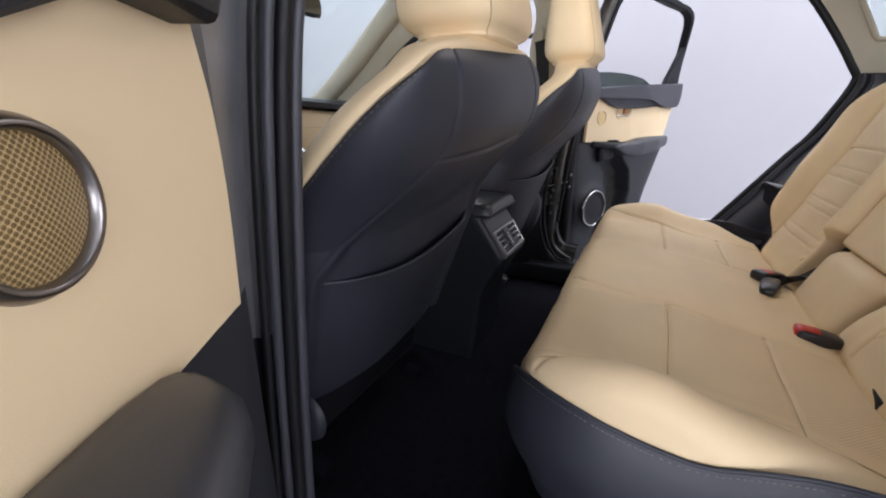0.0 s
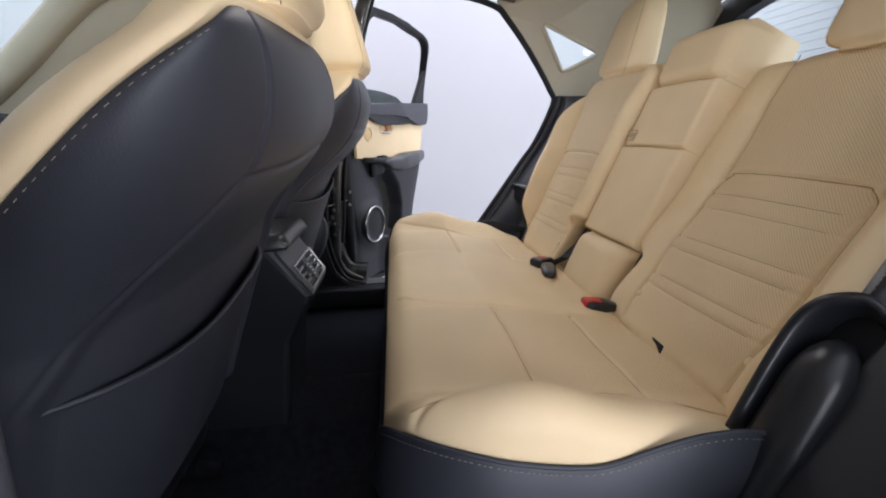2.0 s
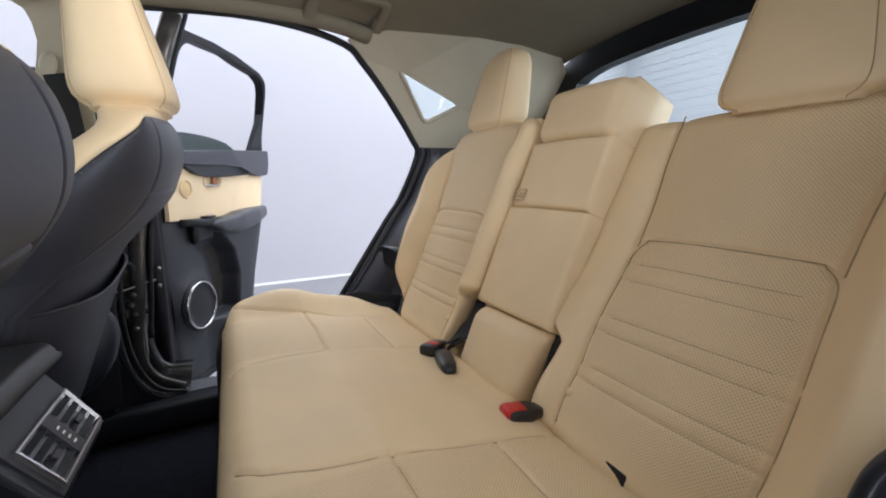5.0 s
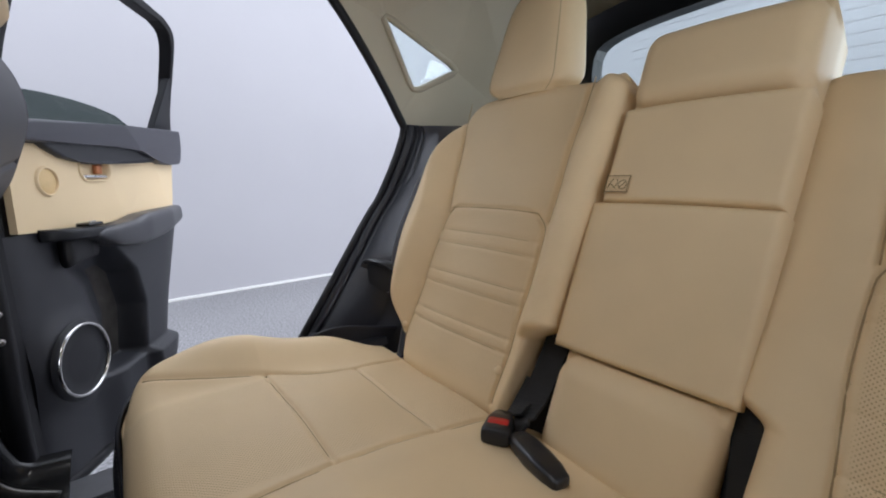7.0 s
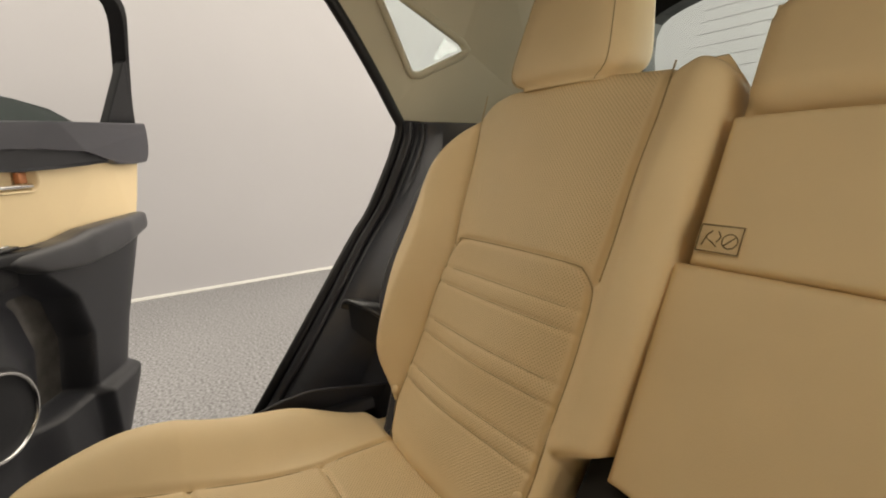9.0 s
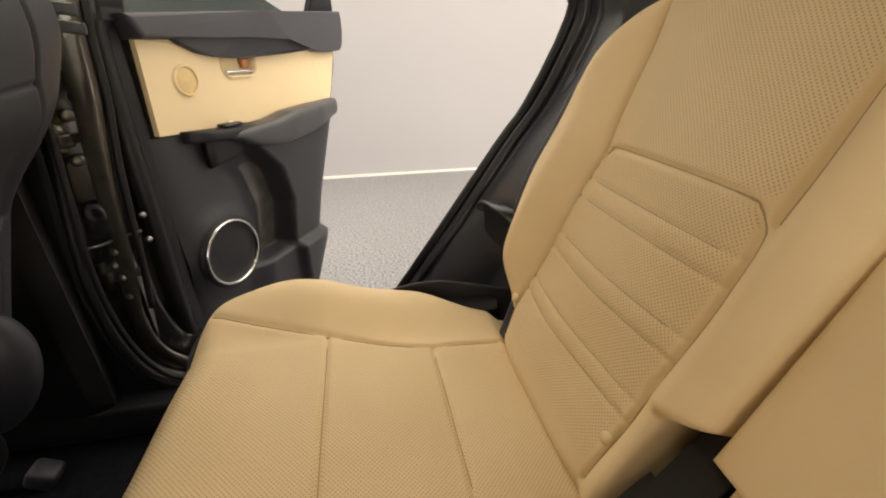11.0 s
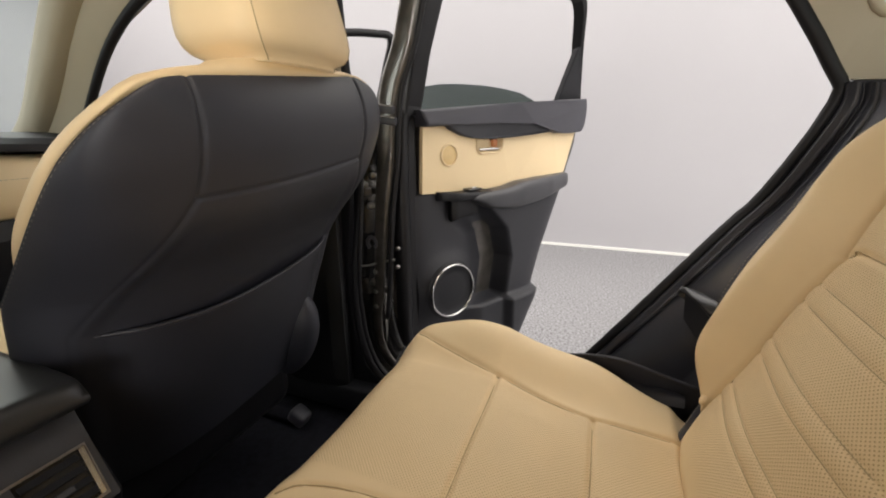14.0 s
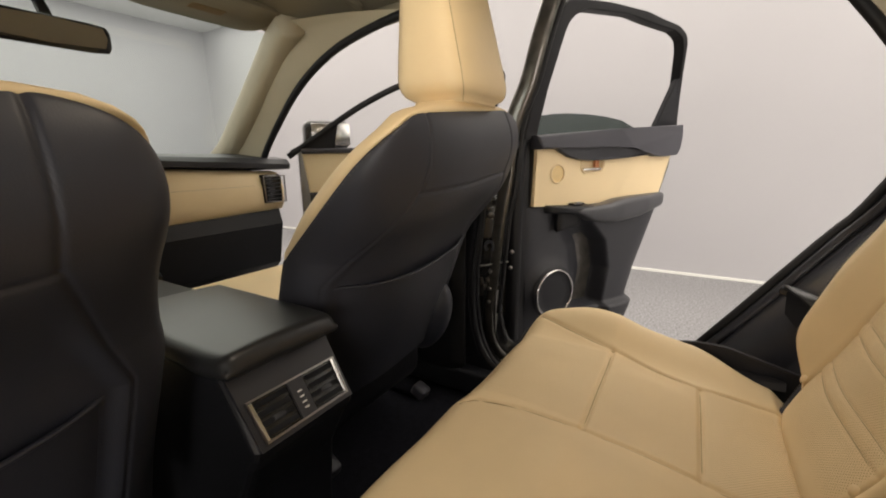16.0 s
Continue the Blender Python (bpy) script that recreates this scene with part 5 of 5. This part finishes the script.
def rear_door(S, label):
    a = math.atan2(0.482, 0.876)
    H = Vector((0.78, 0.345, 0))
    e = Vector((0.876, -0.482, 0))
    n = Vector((-0.482, -0.876, 0))

    def at(s, z, c):
        lean = 0.2 * max(0.0, z - 0.12)
        if S > 0:
            k = float(step(np.array(s), 0.5, 0.88)) * (float(step(np.array(z), -0.13, 0.03)) - 1.9 * float(step(np.array(z), 0.18, 0.44)))
            s, c = s + 0.055 * k, c - 0.042 * k
        p = H + e * s + n * (c + lean + (0.006 if S > 0 else 0.030))
        return Vector((S * p.x, p.y, z if S > 0 else z - 0.024))
    nn = Vector((S * n.x, n.y, 0))
    t = thing("rear_door", (S * 0.78, 0.345, -0.6), label, "car door", "rear doors")
    zr = np.linspace(-0.66, -0.112, 110)[None, :]
    right = np.interp(zr, [-0.66, -0.62, -0.515, -0.37, -0.14, -0.112], [0.50, 0.53, 0.60, 0.652, 0.762, 0.772])
    left = (0.127 if S > 0 else 0.075) + 0.02 * np.clip((-0.62 - zr) / 0.04, 0, 1) ** 2
    ur = spaced(120, 0.15)[:, None]
    ss = (left + right) / 2 + (right - left) / 2 * ur
    lipx = np.interp(zr, [-0.5, -0.46, -0.35, -0.25, -0.16], [0.452, 0.455, 0.475, 0.45, 0.36])
    hollow = step(ss, lipx - 0.17, lipx - 0.05) * step(-zr, 0.12, 0.25) * (1 - step(-zr, 0.475, 0.49))
    cc = 0.034 * step(ss, lipx - 0.008, lipx + 0.014) - 0.038 * hollow * (1 - step(ss, lipx - 0.012, lipx + 0.012)) + 0.034 * step(-zr, 0.475, 0.492) * step(ss, 0.27, 0.36)
    cc = cc + 0.012 * np.exp(-(np.maximum(0, np.hypot(ss - 0.238, zr + 0.411) - 0.085) / 0.03) ** 2) * (ss < lipx - 0.03)
    cc = cc - 0.022 * np.clip(ur, 0, 1) ** 8 - 0.012 * np.clip(-ur, 0, 1) ** 10
    sv, zv = np.broadcast_arrays(ss, zr)
    V = np.empty((*sv.shape, 3))
    p3 = np.array(H)[None, None, :] + np.array(e)[None, None, :] * sv[..., None] + np.array(n)[None, None, :] * (cc + (0.006 if S > 0 else 0.030))[..., None]
    V[..., 0], V[..., 1], V[..., 2] = S * p3[..., 0], p3[..., 1], zv - (0 if S > 0 else 0.024)
    part("lower_panel", grid_mesh("lower_panel", V), M_SOFTBLACK, t, "black plastic lower door panel with map pocket")
    beige = [(0.150, 0.07), (0.143, -0.108), (0.215, -0.112), (0.5, -0.13), (0.765, -0.132), (0.80, -0.06), (0.848, 0.055), (0.7, 0.08)]
    if S < 0:
        beige[:2] = [(0.130, 0.076), (0.125, 0.058), (0.119, 0.034), (0.116, 0.008), (0.115, -0.024), (0.117, -0.061), (0.121, -0.108)]

    def cup_line(k, n=7):
        """A cup outline, flat above and rounded below, k its inset."""
        pts = [(0.459 - k, 0.040), (0.459 - k, 0.016)]
        pts += [(0.433 + (0.026 - k) * math.cos(q), 0.016 - (0.024 - k) * math.sin(q)) for q in (math.pi / 2 * i / n for i in range(1, n + 1))]
        pts += [(0.371 - (0.026 - k) * math.cos(q), 0.016 - (0.024 - k) * math.sin(q)) for q in (math.pi / 2 * (1 - i / n) for i in range(0, n))]
        return pts + [(0.345 + k, 0.016), (0.345 + k, 0.040)]
    part("trim_panel", fill_holed(beige, [cup_line(0.0)], lambda s, z, c: at(s, z, c + 0.004), 0.014), M_TRIMBEIGE, t, "cream leather insert", False)
    sillp = [(0.124, 0.112), (0.150, 0.071), (0.30, 0.076), (0.44, 0.079), (0.58, 0.076), (0.645, 0.068), (0.676, 0.054), (0.704, 0.043), (0.78, 0.042), (0.85, 0.047), (0.866, 0.065), (0.872, 0.10), (0.868, 0.14), (0.856, 0.164), (0.5, 0.139)]
    part("sill_panel", prism(sillp, lambda s, z, c: at(s, z, c + 0.032), 0.06, 0.008, 3), M_GREYTRIM if S > 0 else M_BLACKPLASTIC, t, "charcoal upper door sill", False)
    lip = [(0.214, 0.080), (0.238, 0.062), (0.278, 0.045), (0.324, 0.037), (0.40, 0.033), (0.50, 0.037), (0.60, 0.043), (0.695, 0.049), (0.70, 0.09), (0.45, 0.10)]
    part("pull_lip", prism(lip, lambda s, z, c: at(s, z, c + 0.020), 0.03, 0.006, 3), M_SOFTBLACK, t, "dark grey lip above the handle", False)
    # armrest
    rings = []
    for k in range(41):
        u = k / 40
        s = 0.205 + 0.585 * u if S < 0 else 0.290 + 0.485 * u
        if S < 0:
            top = float(np.interp(s, [0.205, 0.22, 0.25, 0.30, 0.45, 0.60, 0.77, 0.79], [-0.110, -0.103, -0.096, -0.092, -0.096, -0.093, -0.093, -0.10]))
        else:
            top = float(np.interp(s, [0.290, 0.31, 0.38, 0.44, 0.50, 0.60, 0.77, 0.79], [-0.128, -0.118, -0.113, -0.110, -0.098, -0.094, -0.093, -0.10]))
        bot = float(np.interp(s, [0.205, 0.23, 0.30, 0.36, 0.46, 0.60, 0.77, 0.79], [-0.118, -0.125, -0.138, -0.168, -0.182, -0.172, -0.142, -0.13]))
        dep = float(np.interp(s, [0.205, 0.24, 0.34, 0.50, 0.65, 0.77, 0.79], [0.012, 0.045, 0.066, 0.070, 0.060, 0.036, 0.02]))
        dep = dep * (1.0 if S > 0 else 1.3)
        rings.append([at(s, (top + bot) / 2 + (top - bot) / 2 * q, dep * (0.5 + 0.5 * p)) for p, q in ring_prof(1, 1, 28, 3.6)])
    part("armrest", loft(rings), M_ARMREST, t, "padded charcoal armrest")
    if S > 0:
        rings = []
        for k in range(25):
            u = k / 24
            s = 0.190 + 0.22 * u
            f = math.sqrt(1 - (1 - min(1, u * 3.0 + 0.01)) ** 2)
            rings.append([at(s, -0.119 - 0.010 * u + 0.013 * q, 0.004 + (0.046 + 0.012 * u) * f * (0.5 + 0.5 * p)) for p, q in ring_prof(1, 1, 24, 4)])
        pull = part("pull_cup", loft(rings), M_BLACKPLASTIC, t, "black switch plate ahead of the armrest")
        # a black solid below the switch plate draws the hollow's shade
        rings = [[at(0.235 + 0.10 * u, -0.165 + 0.012 * u + 0.032 * q, 0.004 + 0.022 * (0.5 + 0.5 * p)) for p, q in ring_prof(1, 1, 20, 3)] for u in (0, 0.25, 0.5, 0.75, 1)]
        part("pull_shade", loft(rings), M_RUBBER, pull, "black block for the shade of the grip hollow")
        part("door_latch", prism([(0.800, 0.035), (0.790, -0.085), (0.806, -0.085), (0.842, -0.02), (0.862, 0.035)], lambda s, z, c: at(s, z, c - 0.012), 0.02, 0.004), M_DARKCHROME, t, "grey metal latch plate on the door edge", False)
    if S > 0:
        sw = part("window_switch", box_bm(at(0.30, -0.106 if S > 0 else -0.09, 0.035), (0.05, 0.03, 0.008), pose(0, 0, 0, 0, 0, S * -29), 0.003), M_GLOSSBLACK, t)
        part("switch_edge", box_bm(at(0.305, -0.101 if S > 0 else -0.085, 0.038), (0.018, 0.006, 0.004), pose(0, 0, 0, 0, 0, S * -29), 0.001), M_CHROME, sw)
    # speaker
    sp = lambda p, q, c: at(0.238 + p, -0.411 + q, c + 0.012)
    spk = part("speaker", lathe([(0.094, 0), (0.088, 0.006), (0.080, 0.008), (0.077, 0.004), (0.05, 0.006), (0, 0.008)], sp, 48), M_BLACKPLASTIC, t, "black round loudspeaker grille")
    part("speaker_ring", lathe([(0.078, 0.006), (0.079, 0.011), (0.084, 0.011), (0.085, 0.005)], sp, 56), M_CHROME, spk, "chrome ring")
    # tweeter
    ts = 0.239 if S > 0 else 0.263
    tw = lambda p, q, c: at(ts + p, -0.007 + q, c + 0.004)
    rr, aa = np.linspace(0.0005, 0.028, 10)[:, None], np.linspace(0, 2 * math.pi, 49)[None, :]
    gp, gq = rr * np.cos(aa), rr * np.sin(aa)
    V = np.array([[tuple(tw(p, q, 0.004 * (1 - (r / 0.028) ** 2))) for p, q in zip(ps, qs)] for r, ps, qs in zip(rr[:, 0], gp, gq)])
    twr = part("tweeter", grid_mesh("tweeter", V, np.stack([gp, gq], -1)), M_GRILLE if S < 0 else M_TWEETER, t, "round cream tweeter grille")
    part("tweeter_ring", lathe([(0.0265, 0.0), (0.027, 0.0045), (0.0285, 0.0055), (0.030, 0.005), (0.0325, 0.0)], tw, 56), M_DARKCHROME if S < 0 else M_TRIMBEIGE, twr)
    # handle
    rings = [[at(p, q, d) for p, q in cup_line(k)] for k, d in ((-0.003, 0.002), (-0.0022, 0.0075), (0.0005, 0.0085), (0.003, 0.004), (0.006, -0.008), (0.010, -0.020))]
    part("handle_cup", loft(rings, False), M_TRIMBEIGE, t, "cream finger cup")
    part("cup_floor", prism(cup_line(0.004), lambda p, q, c: at(p, q, c - 0.016), 0.004), M_TRIMBEIGE, t, "", False)
    hd = part("handle", box_bm(at(0.402, 0.003, 0.0), (0.086, 0.012, 0.008), pose(0, 0, 0, 0, 0, S * -29), 0.003, 3), M_CHROME, t, "satin metal release lever")
    part("marker", box_bm(at(0.432, 0.021, -0.008), (0.020, 0.012, 0.024), pose(0, 0, 0, 0, 0, S * -29), 0.003), M_COPPER, hd, "copper toned lock tab")
    # window frame
    fi = [(0.149, 0.10), (0.165, 0.25), (0.197, 0.41), (0.215, 0.442), (0.262, 0.465), (0.45, 0.476), (0.68, 0.453), (0.728, 0.436), (0.752, 0.405), (0.772, 0.34), (0.838, 0.15)]
    fo = [(0.098, 0.10), (0.112, 0.25), (0.14, 0.38), (0.162, 0.455), (0.19, 0.485), (0.36, 0.496), (0.53, 0.495), (0.70, 0.468), (0.742, 0.450), (0.765, 0.43), (0.79, 0.34), (0.862, 0.15)]
    part("window_frame", band(fo, fi, lambda s, z, c: at(s, z, c + 0.004), 0.035), M_RUBBER, t, "black window frame", False)
    tri = [(0.768, 0.31), (0.715, 0.14), (0.855, 0.14), (0.782, 0.32)]
    part("corner_trim", prism(tri, lambda s, z, c: at(s, z, c + 0.004), 0.02, 0.003), M_BLACKPLASTIC, t, "black triangular corner trim", False)
    # lowered pane and the outer skin
    gl = [(0.10, 0.10), (0.10, 0.155), (0.15, 0.169), (0.22, 0.18), (0.29, 0.184), (0.38, 0.184), (0.46, 0.18), (0.55, 0.17), (0.62, 0.15), (0.66, 0.13), (0.66, 0.10)]
    part("pane", prism(gl, lambda s, z, c: at(s, z, c - 0.02), 0.004), M_DARKGLASS, t, "half lowered tinted glass", False)
    skin = [(0.03, 0.11), (0.025, -0.62), (0.10, -0.70), (0.48, -0.70), (0.56, -0.62), (0.64, -0.50), (0.70, -0.36), (0.83, -0.14), (0.90, 0.0), (0.915, 0.16), (0.5, 0.13)]
    # the shadowed east skin takes the darkened paint, the west one the lit tone
    part("outer_skin", prism(skin, lambda s, z, c: at(s, z, c - 0.035), 0.09, 0.002), M_PAINT_SHADED if S > 0 else M_PAINT, t, "dark metallic outer skin", False)
    if S < 0:
        return
    edge = [(0.072, 0.10), (0.068, -0.62), (0.10, -0.675), (0.14, -0.675), (0.14, 0.112), (0.08, 0.112)]
    de = part("door_edge", prism(edge, lambda s, z, c: at(s, z, c - 0.012), 0.024, 0.006), M_RUBBER, t, "black rubber hinge edge", False)
    for z in (-0.19, -0.5):
        part("bolt", lathe([(0, 0.006), (0.005, 0.005), (0.007, 0)], lambda p, q, c, z=z: at(0.048 + p, z + q, c - 0.035), 10), M_STEEL, de)
    # rubber along the hinge edge
    ed = smooth_path([at(s, z, -0.02) for s, z in ((0.115, 0.11), (0.095, 0.05), (0.09, -0.3), (0.09, -0.6), (0.14, -0.67), (0.46, -0.68), (0.54, -0.63), (0.61, -0.51))], 5)
    part("edge_seal", sweep(ed, ring_prof(0.02, 0.022, 10), nn), M_RUBBER, t, "black rubber edge seal")


rear_door(1, "open rear door with cream insert and black lower panel")
rear_door(-1, "open rear door with cream insert, tweeter and armrest beside the seat")


def front_door():
    H, e, n = Vector((0.80, 1.22, 0)), Vector((0.707, -0.707, 0)), Vector((-0.707, -0.707, 0))

    def at(s, z, c):
        lean = 0.30 * max(0.0, z - 0.06)
        p = H + e * s + n * (c + lean)
        return Vector((p.x, p.y, z))
    t = thing("front_door", (0.8, 1.22, -0.6), "open front door with cream insert and black frame", "car door")
    fr = smooth_path([at(s, z, 0) for s, z in ((-0.05, 0.06), (0.1, 0.16), (0.25, 0.255), (0.42, 0.335), (0.62, 0.38), (0.77, 0.388), (0.825, 0.375), (0.81, 0.28), (0.77, 0.08))], 5)
    part("window_frame", sweep(fr, [(-0.011, -0.012), (0.011, -0.012), (0.011, 0.012), (-0.011, 0.012)], n), M_RUBBER, t, "black window frame")
    part("trim_panel", prism([(0.0, 0.07), (0.02, -0.09), (0.86, -0.09), (0.87, 0.08)], at, 0.04, 0.008), M_TRIMBEIGE, t, "cream leather insert", False)
    part("lower_panel", prism([(0.02, -0.088), (0.02, -0.62), (0.86, -0.62), (0.87, -0.088)], lambda s, z, c: at(s, z, c + 0.004), 0.04, 0.008), M_SOFTBLACK, t, "black lower panel", False)
    part("sill_panel", prism([(0.0, 0.09), (0.0, 0.07), (0.87, 0.075), (0.88, 0.10)], lambda s, z, c: at(s, z, c + 0.02), 0.05, 0.006), M_GREYTRIM, t, "", False)
    part("outer_skin", prism([(-0.02, 0.08), (-0.02, -0.68), (0.88, -0.68), (0.92, 0.08)], lambda s, z, c: at(s, z, c - 0.045), 0.08, 0.01), M_PAINT, t, "dark metallic outer skin", False)
    sail = [(-0.05, 0.08), (0.13, 0.08), (0.15, 0.185)]
    part("mirror_sail", prism(sail, lambda s, z, c: at(s, z, c + 0.004), 0.02, 0.003), M_BLACKPLASTIC, t, "black triangular mirror base", False)
    mir = part("door_mirror", box_bm(at(0.10, 0.15, -0.16), (0.20, 0.09, 0.12), pose(0, 0, 0, 0, 0, -35), 0.035, 4), M_GLOSSBLACK, t, "black door mirror")
    part("mirror_glass", box_bm(at(0.12, 0.15, -0.115), (0.16, 0.004, 0.09), pose(0, 0, 0, 0, 0, -35), 0.001), M_CHROME, mir, "silvered glass")


front_door()


def unseen_front_door():
    """A shut, unseen door beside the driver's seat, added to block low light."""
    def at(s, z, c):
        lean = 0.30 * max(0.0, z - 0.06)
        return Vector((-0.79 + c + lean * 0.55, 0.47 + s, z))
    t = thing("front_door", (-0.79, 0.9, -0.6), "assumed closed front door, unseen, blocking light beside the driver's seat", "car door")
    part("trim_panel", prism([(0.0, 0.07), (0.0, -0.09), (0.84, -0.09), (0.84, 0.07)], at, 0.04, 0.008), M_TRIMBEIGE, t, "cream leather insert", False)
    part("lower_panel", prism([(0.0, -0.088), (0.0, -0.62), (0.80, -0.62), (0.84, -0.088)], lambda s, z, c: at(s, z, c + 0.004), 0.04, 0.008), M_SOFTBLACK, t, "black lower panel", False)
    part("sill_panel", prism([(0.0, 0.10), (0.0, 0.068), (0.84, 0.068), (0.86, 0.10)], lambda s, z, c: at(s, z, c + 0.02), 0.05, 0.006), M_GREYTRIM, t, "", False)
    fr = smooth_path([at(s, z, 0) for s, z in ((0.0, 0.09), (0.0, 0.28), (0.02, 0.40), (0.10, 0.435), (0.30, 0.41), (0.52, 0.31), (0.70, 0.20), (0.84, 0.09))], 5)
    part("window_frame", sweep(fr, ring_prof(0.014, 0.014, 10, 3), (1, 0, 0.1)), M_RUBBER, t, "black window frame")
    part("pane", prism([(0.0, 0.08), (0.0, 0.28), (0.02, 0.40), (0.10, 0.435), (0.30, 0.41), (0.52, 0.31), (0.70, 0.20), (0.84, 0.08)], lambda s, z, c: at(s, z, c - 0.004), 0.004), M_GLASS, t, "raised clear glass", False)
    part("outer_skin", prism([(-0.02, 0.08), (-0.02, -0.68), (0.86, -0.68), (0.88, 0.08)], lambda s, z, c: at(s, z, c - 0.045), 0.03, 0.006), M_PAINT, t, "dark metallic outer skin", False)


unseen_front_door()


def pillar_details():
    # belt guide on the lower pillar trim
    g = thing("belt_guide", (0.62, -0.37, -0.22), "black plastic belt guide on the pillar trim", "belt guide")
    arc = smooth_path([(0.655, -0.350, -0.226), (0.650, -0.353, -0.214), (0.634, -0.357, -0.207), (0.610, -0.366, -0.208), (0.590, -0.380, -0.214), (0.574, -0.392, -0.224)], 6)
    part("lip", sweep(arc, ring_prof(0.0045, 0.013, 14, 3), (0.42, 0.9, 0.1)), M_PADBLACK, g)
    across = Vector((-0.076, -0.042, 0)).normalized()
    out = Vector((-across.y, across.x, 0)) * -1
    face = lambda u, z, c: Vector((0.652, -0.360, 0)) + across * u + out * (-c) + Vector((0, 0, z))
    part("bracket", prism([(0.0, -0.214), (0.03, -0.208), (0.06, -0.212), (0.086, -0.222), (0.078, -0.262), (0.05, -0.285), (0.004, -0.262)], face, 0.012, 0.003, 2), M_PADBLACK, g, "", False)
    part("screw", lathe([(0, 0.005), (0.0045, 0.0045), (0.0065, 0.002), (0.0065, -0.004)], lambda p, q, c: tuple(face(0.030 + p, -0.234 + q, -c)), 14), M_STEEL, g, "steel screw head")
    # upper belt anchor of the front seat, on the cream middle pillar
    g = thing("seat_belt", (0.68, 0.44, 0.28), "black seat belt hanging from a cream anchor cover", "seat belt")
    rings = []
    for k in range(17):
        u = -math.cos(math.pi * k / 16)
        f = max(0.1, math.sqrt(max(0.0, 1 - u * u)))
        rings.append([(0.676 - v * f, 0.446 - 0.004 * u + w * f * 1.0, 0.294 + 0.028 * u) for v, w in ring_prof(0.013, 0.017, 20, 2.5)])
    part("anchor_cover", loft(rings), M_PILLAR, g, "cream plastic cover")
    strap = smooth_path([(0.668, 0.434, 0.272), (0.668, 0.425, 0.22), (0.670, 0.418, 0.12), (0.674, 0.416, 0.0), (0.678, 0.42, -0.30), (0.69, 0.43, -0.60)], 5)
    part("webbing", sweep(strap, [(-0.0008, -0.024), (0.0008, -0.024), (0.0008, 0.024), (-0.0008, 0.024)], (0, 1, 0)), M_BELT, g, "black woven webbing", False)


pillar_details()


def side_bezels():
    g = thing("seat_belt_guide", (-0.58, -0.36, -0.36), "smooth black plastic belt hood beside the backrest", "belt hood")
    P = lambda a, b, c: tuple(on_back(np.array(a), np.array(b), np.array(c)))
    arch = smooth_path([P(a, b, c) for a, b, c in ((-0.565, -0.475, 0.055), (-0.564, -0.36, 0.060), (-0.565, -0.285, 0.062), (-0.573, -0.250, 0.062), (-0.588, -0.233, 0.054), (-0.602, -0.231, 0.040), (-0.612, -0.233, 0.020))], 8)
    hood = part("hood", sweep(arch, ring_prof(0.0095, 0.042, 24, 3), (0, COS, TAN * COS)), M_PADBLACK, g)
    # black sheet across the opening, in place of the cavity's shade
    part("cavity_shade", prism([(-0.560, -0.48), (-0.628, -0.48), (-0.628, -0.29), (-0.622, -0.245), (-0.605, -0.236), (-0.58, -0.246), (-0.568, -0.29)], lambda p, q, c: P(p, q, c + 0.062), 0.06), M_RUBBER, hood, "", False)
    rings = []
    for k in range(31):
        u = k / 30
        f = math.sqrt(1 - (1 - min(1, u * 3.6 + 0.02)) ** 2)
        rings.append([P(-0.602 - 0.004 * u + a * f * (1 + 0.25 * u), -0.268 - 0.20 * u, 0.070 + b * f) for a, b in ring_prof(0.030, 0.030, 32, 2.3)])
    part("guide", loft(rings), M_PADBLACK, hood, "rounded black belt guide")


side_bezels()


# surround invented to go with the added lamp under the roof
def assumed_dome():
    g = thing("assumed_dome_light", (0, 0.02, 0.53), "assumed dome light, unseen, at the added roof fill lamp", "lamp")
    part("bezel", sweep([(-0.14, -0.07, 0.525), (0.14, -0.07, 0.525), (0.14, 0.11, 0.525), (-0.14, 0.11, 0.525)], ring_prof(0.014, 0.012, 12, 3), (0, 0, 1), True), M_PILLAR, g, "cream surround")


assumed_dome()
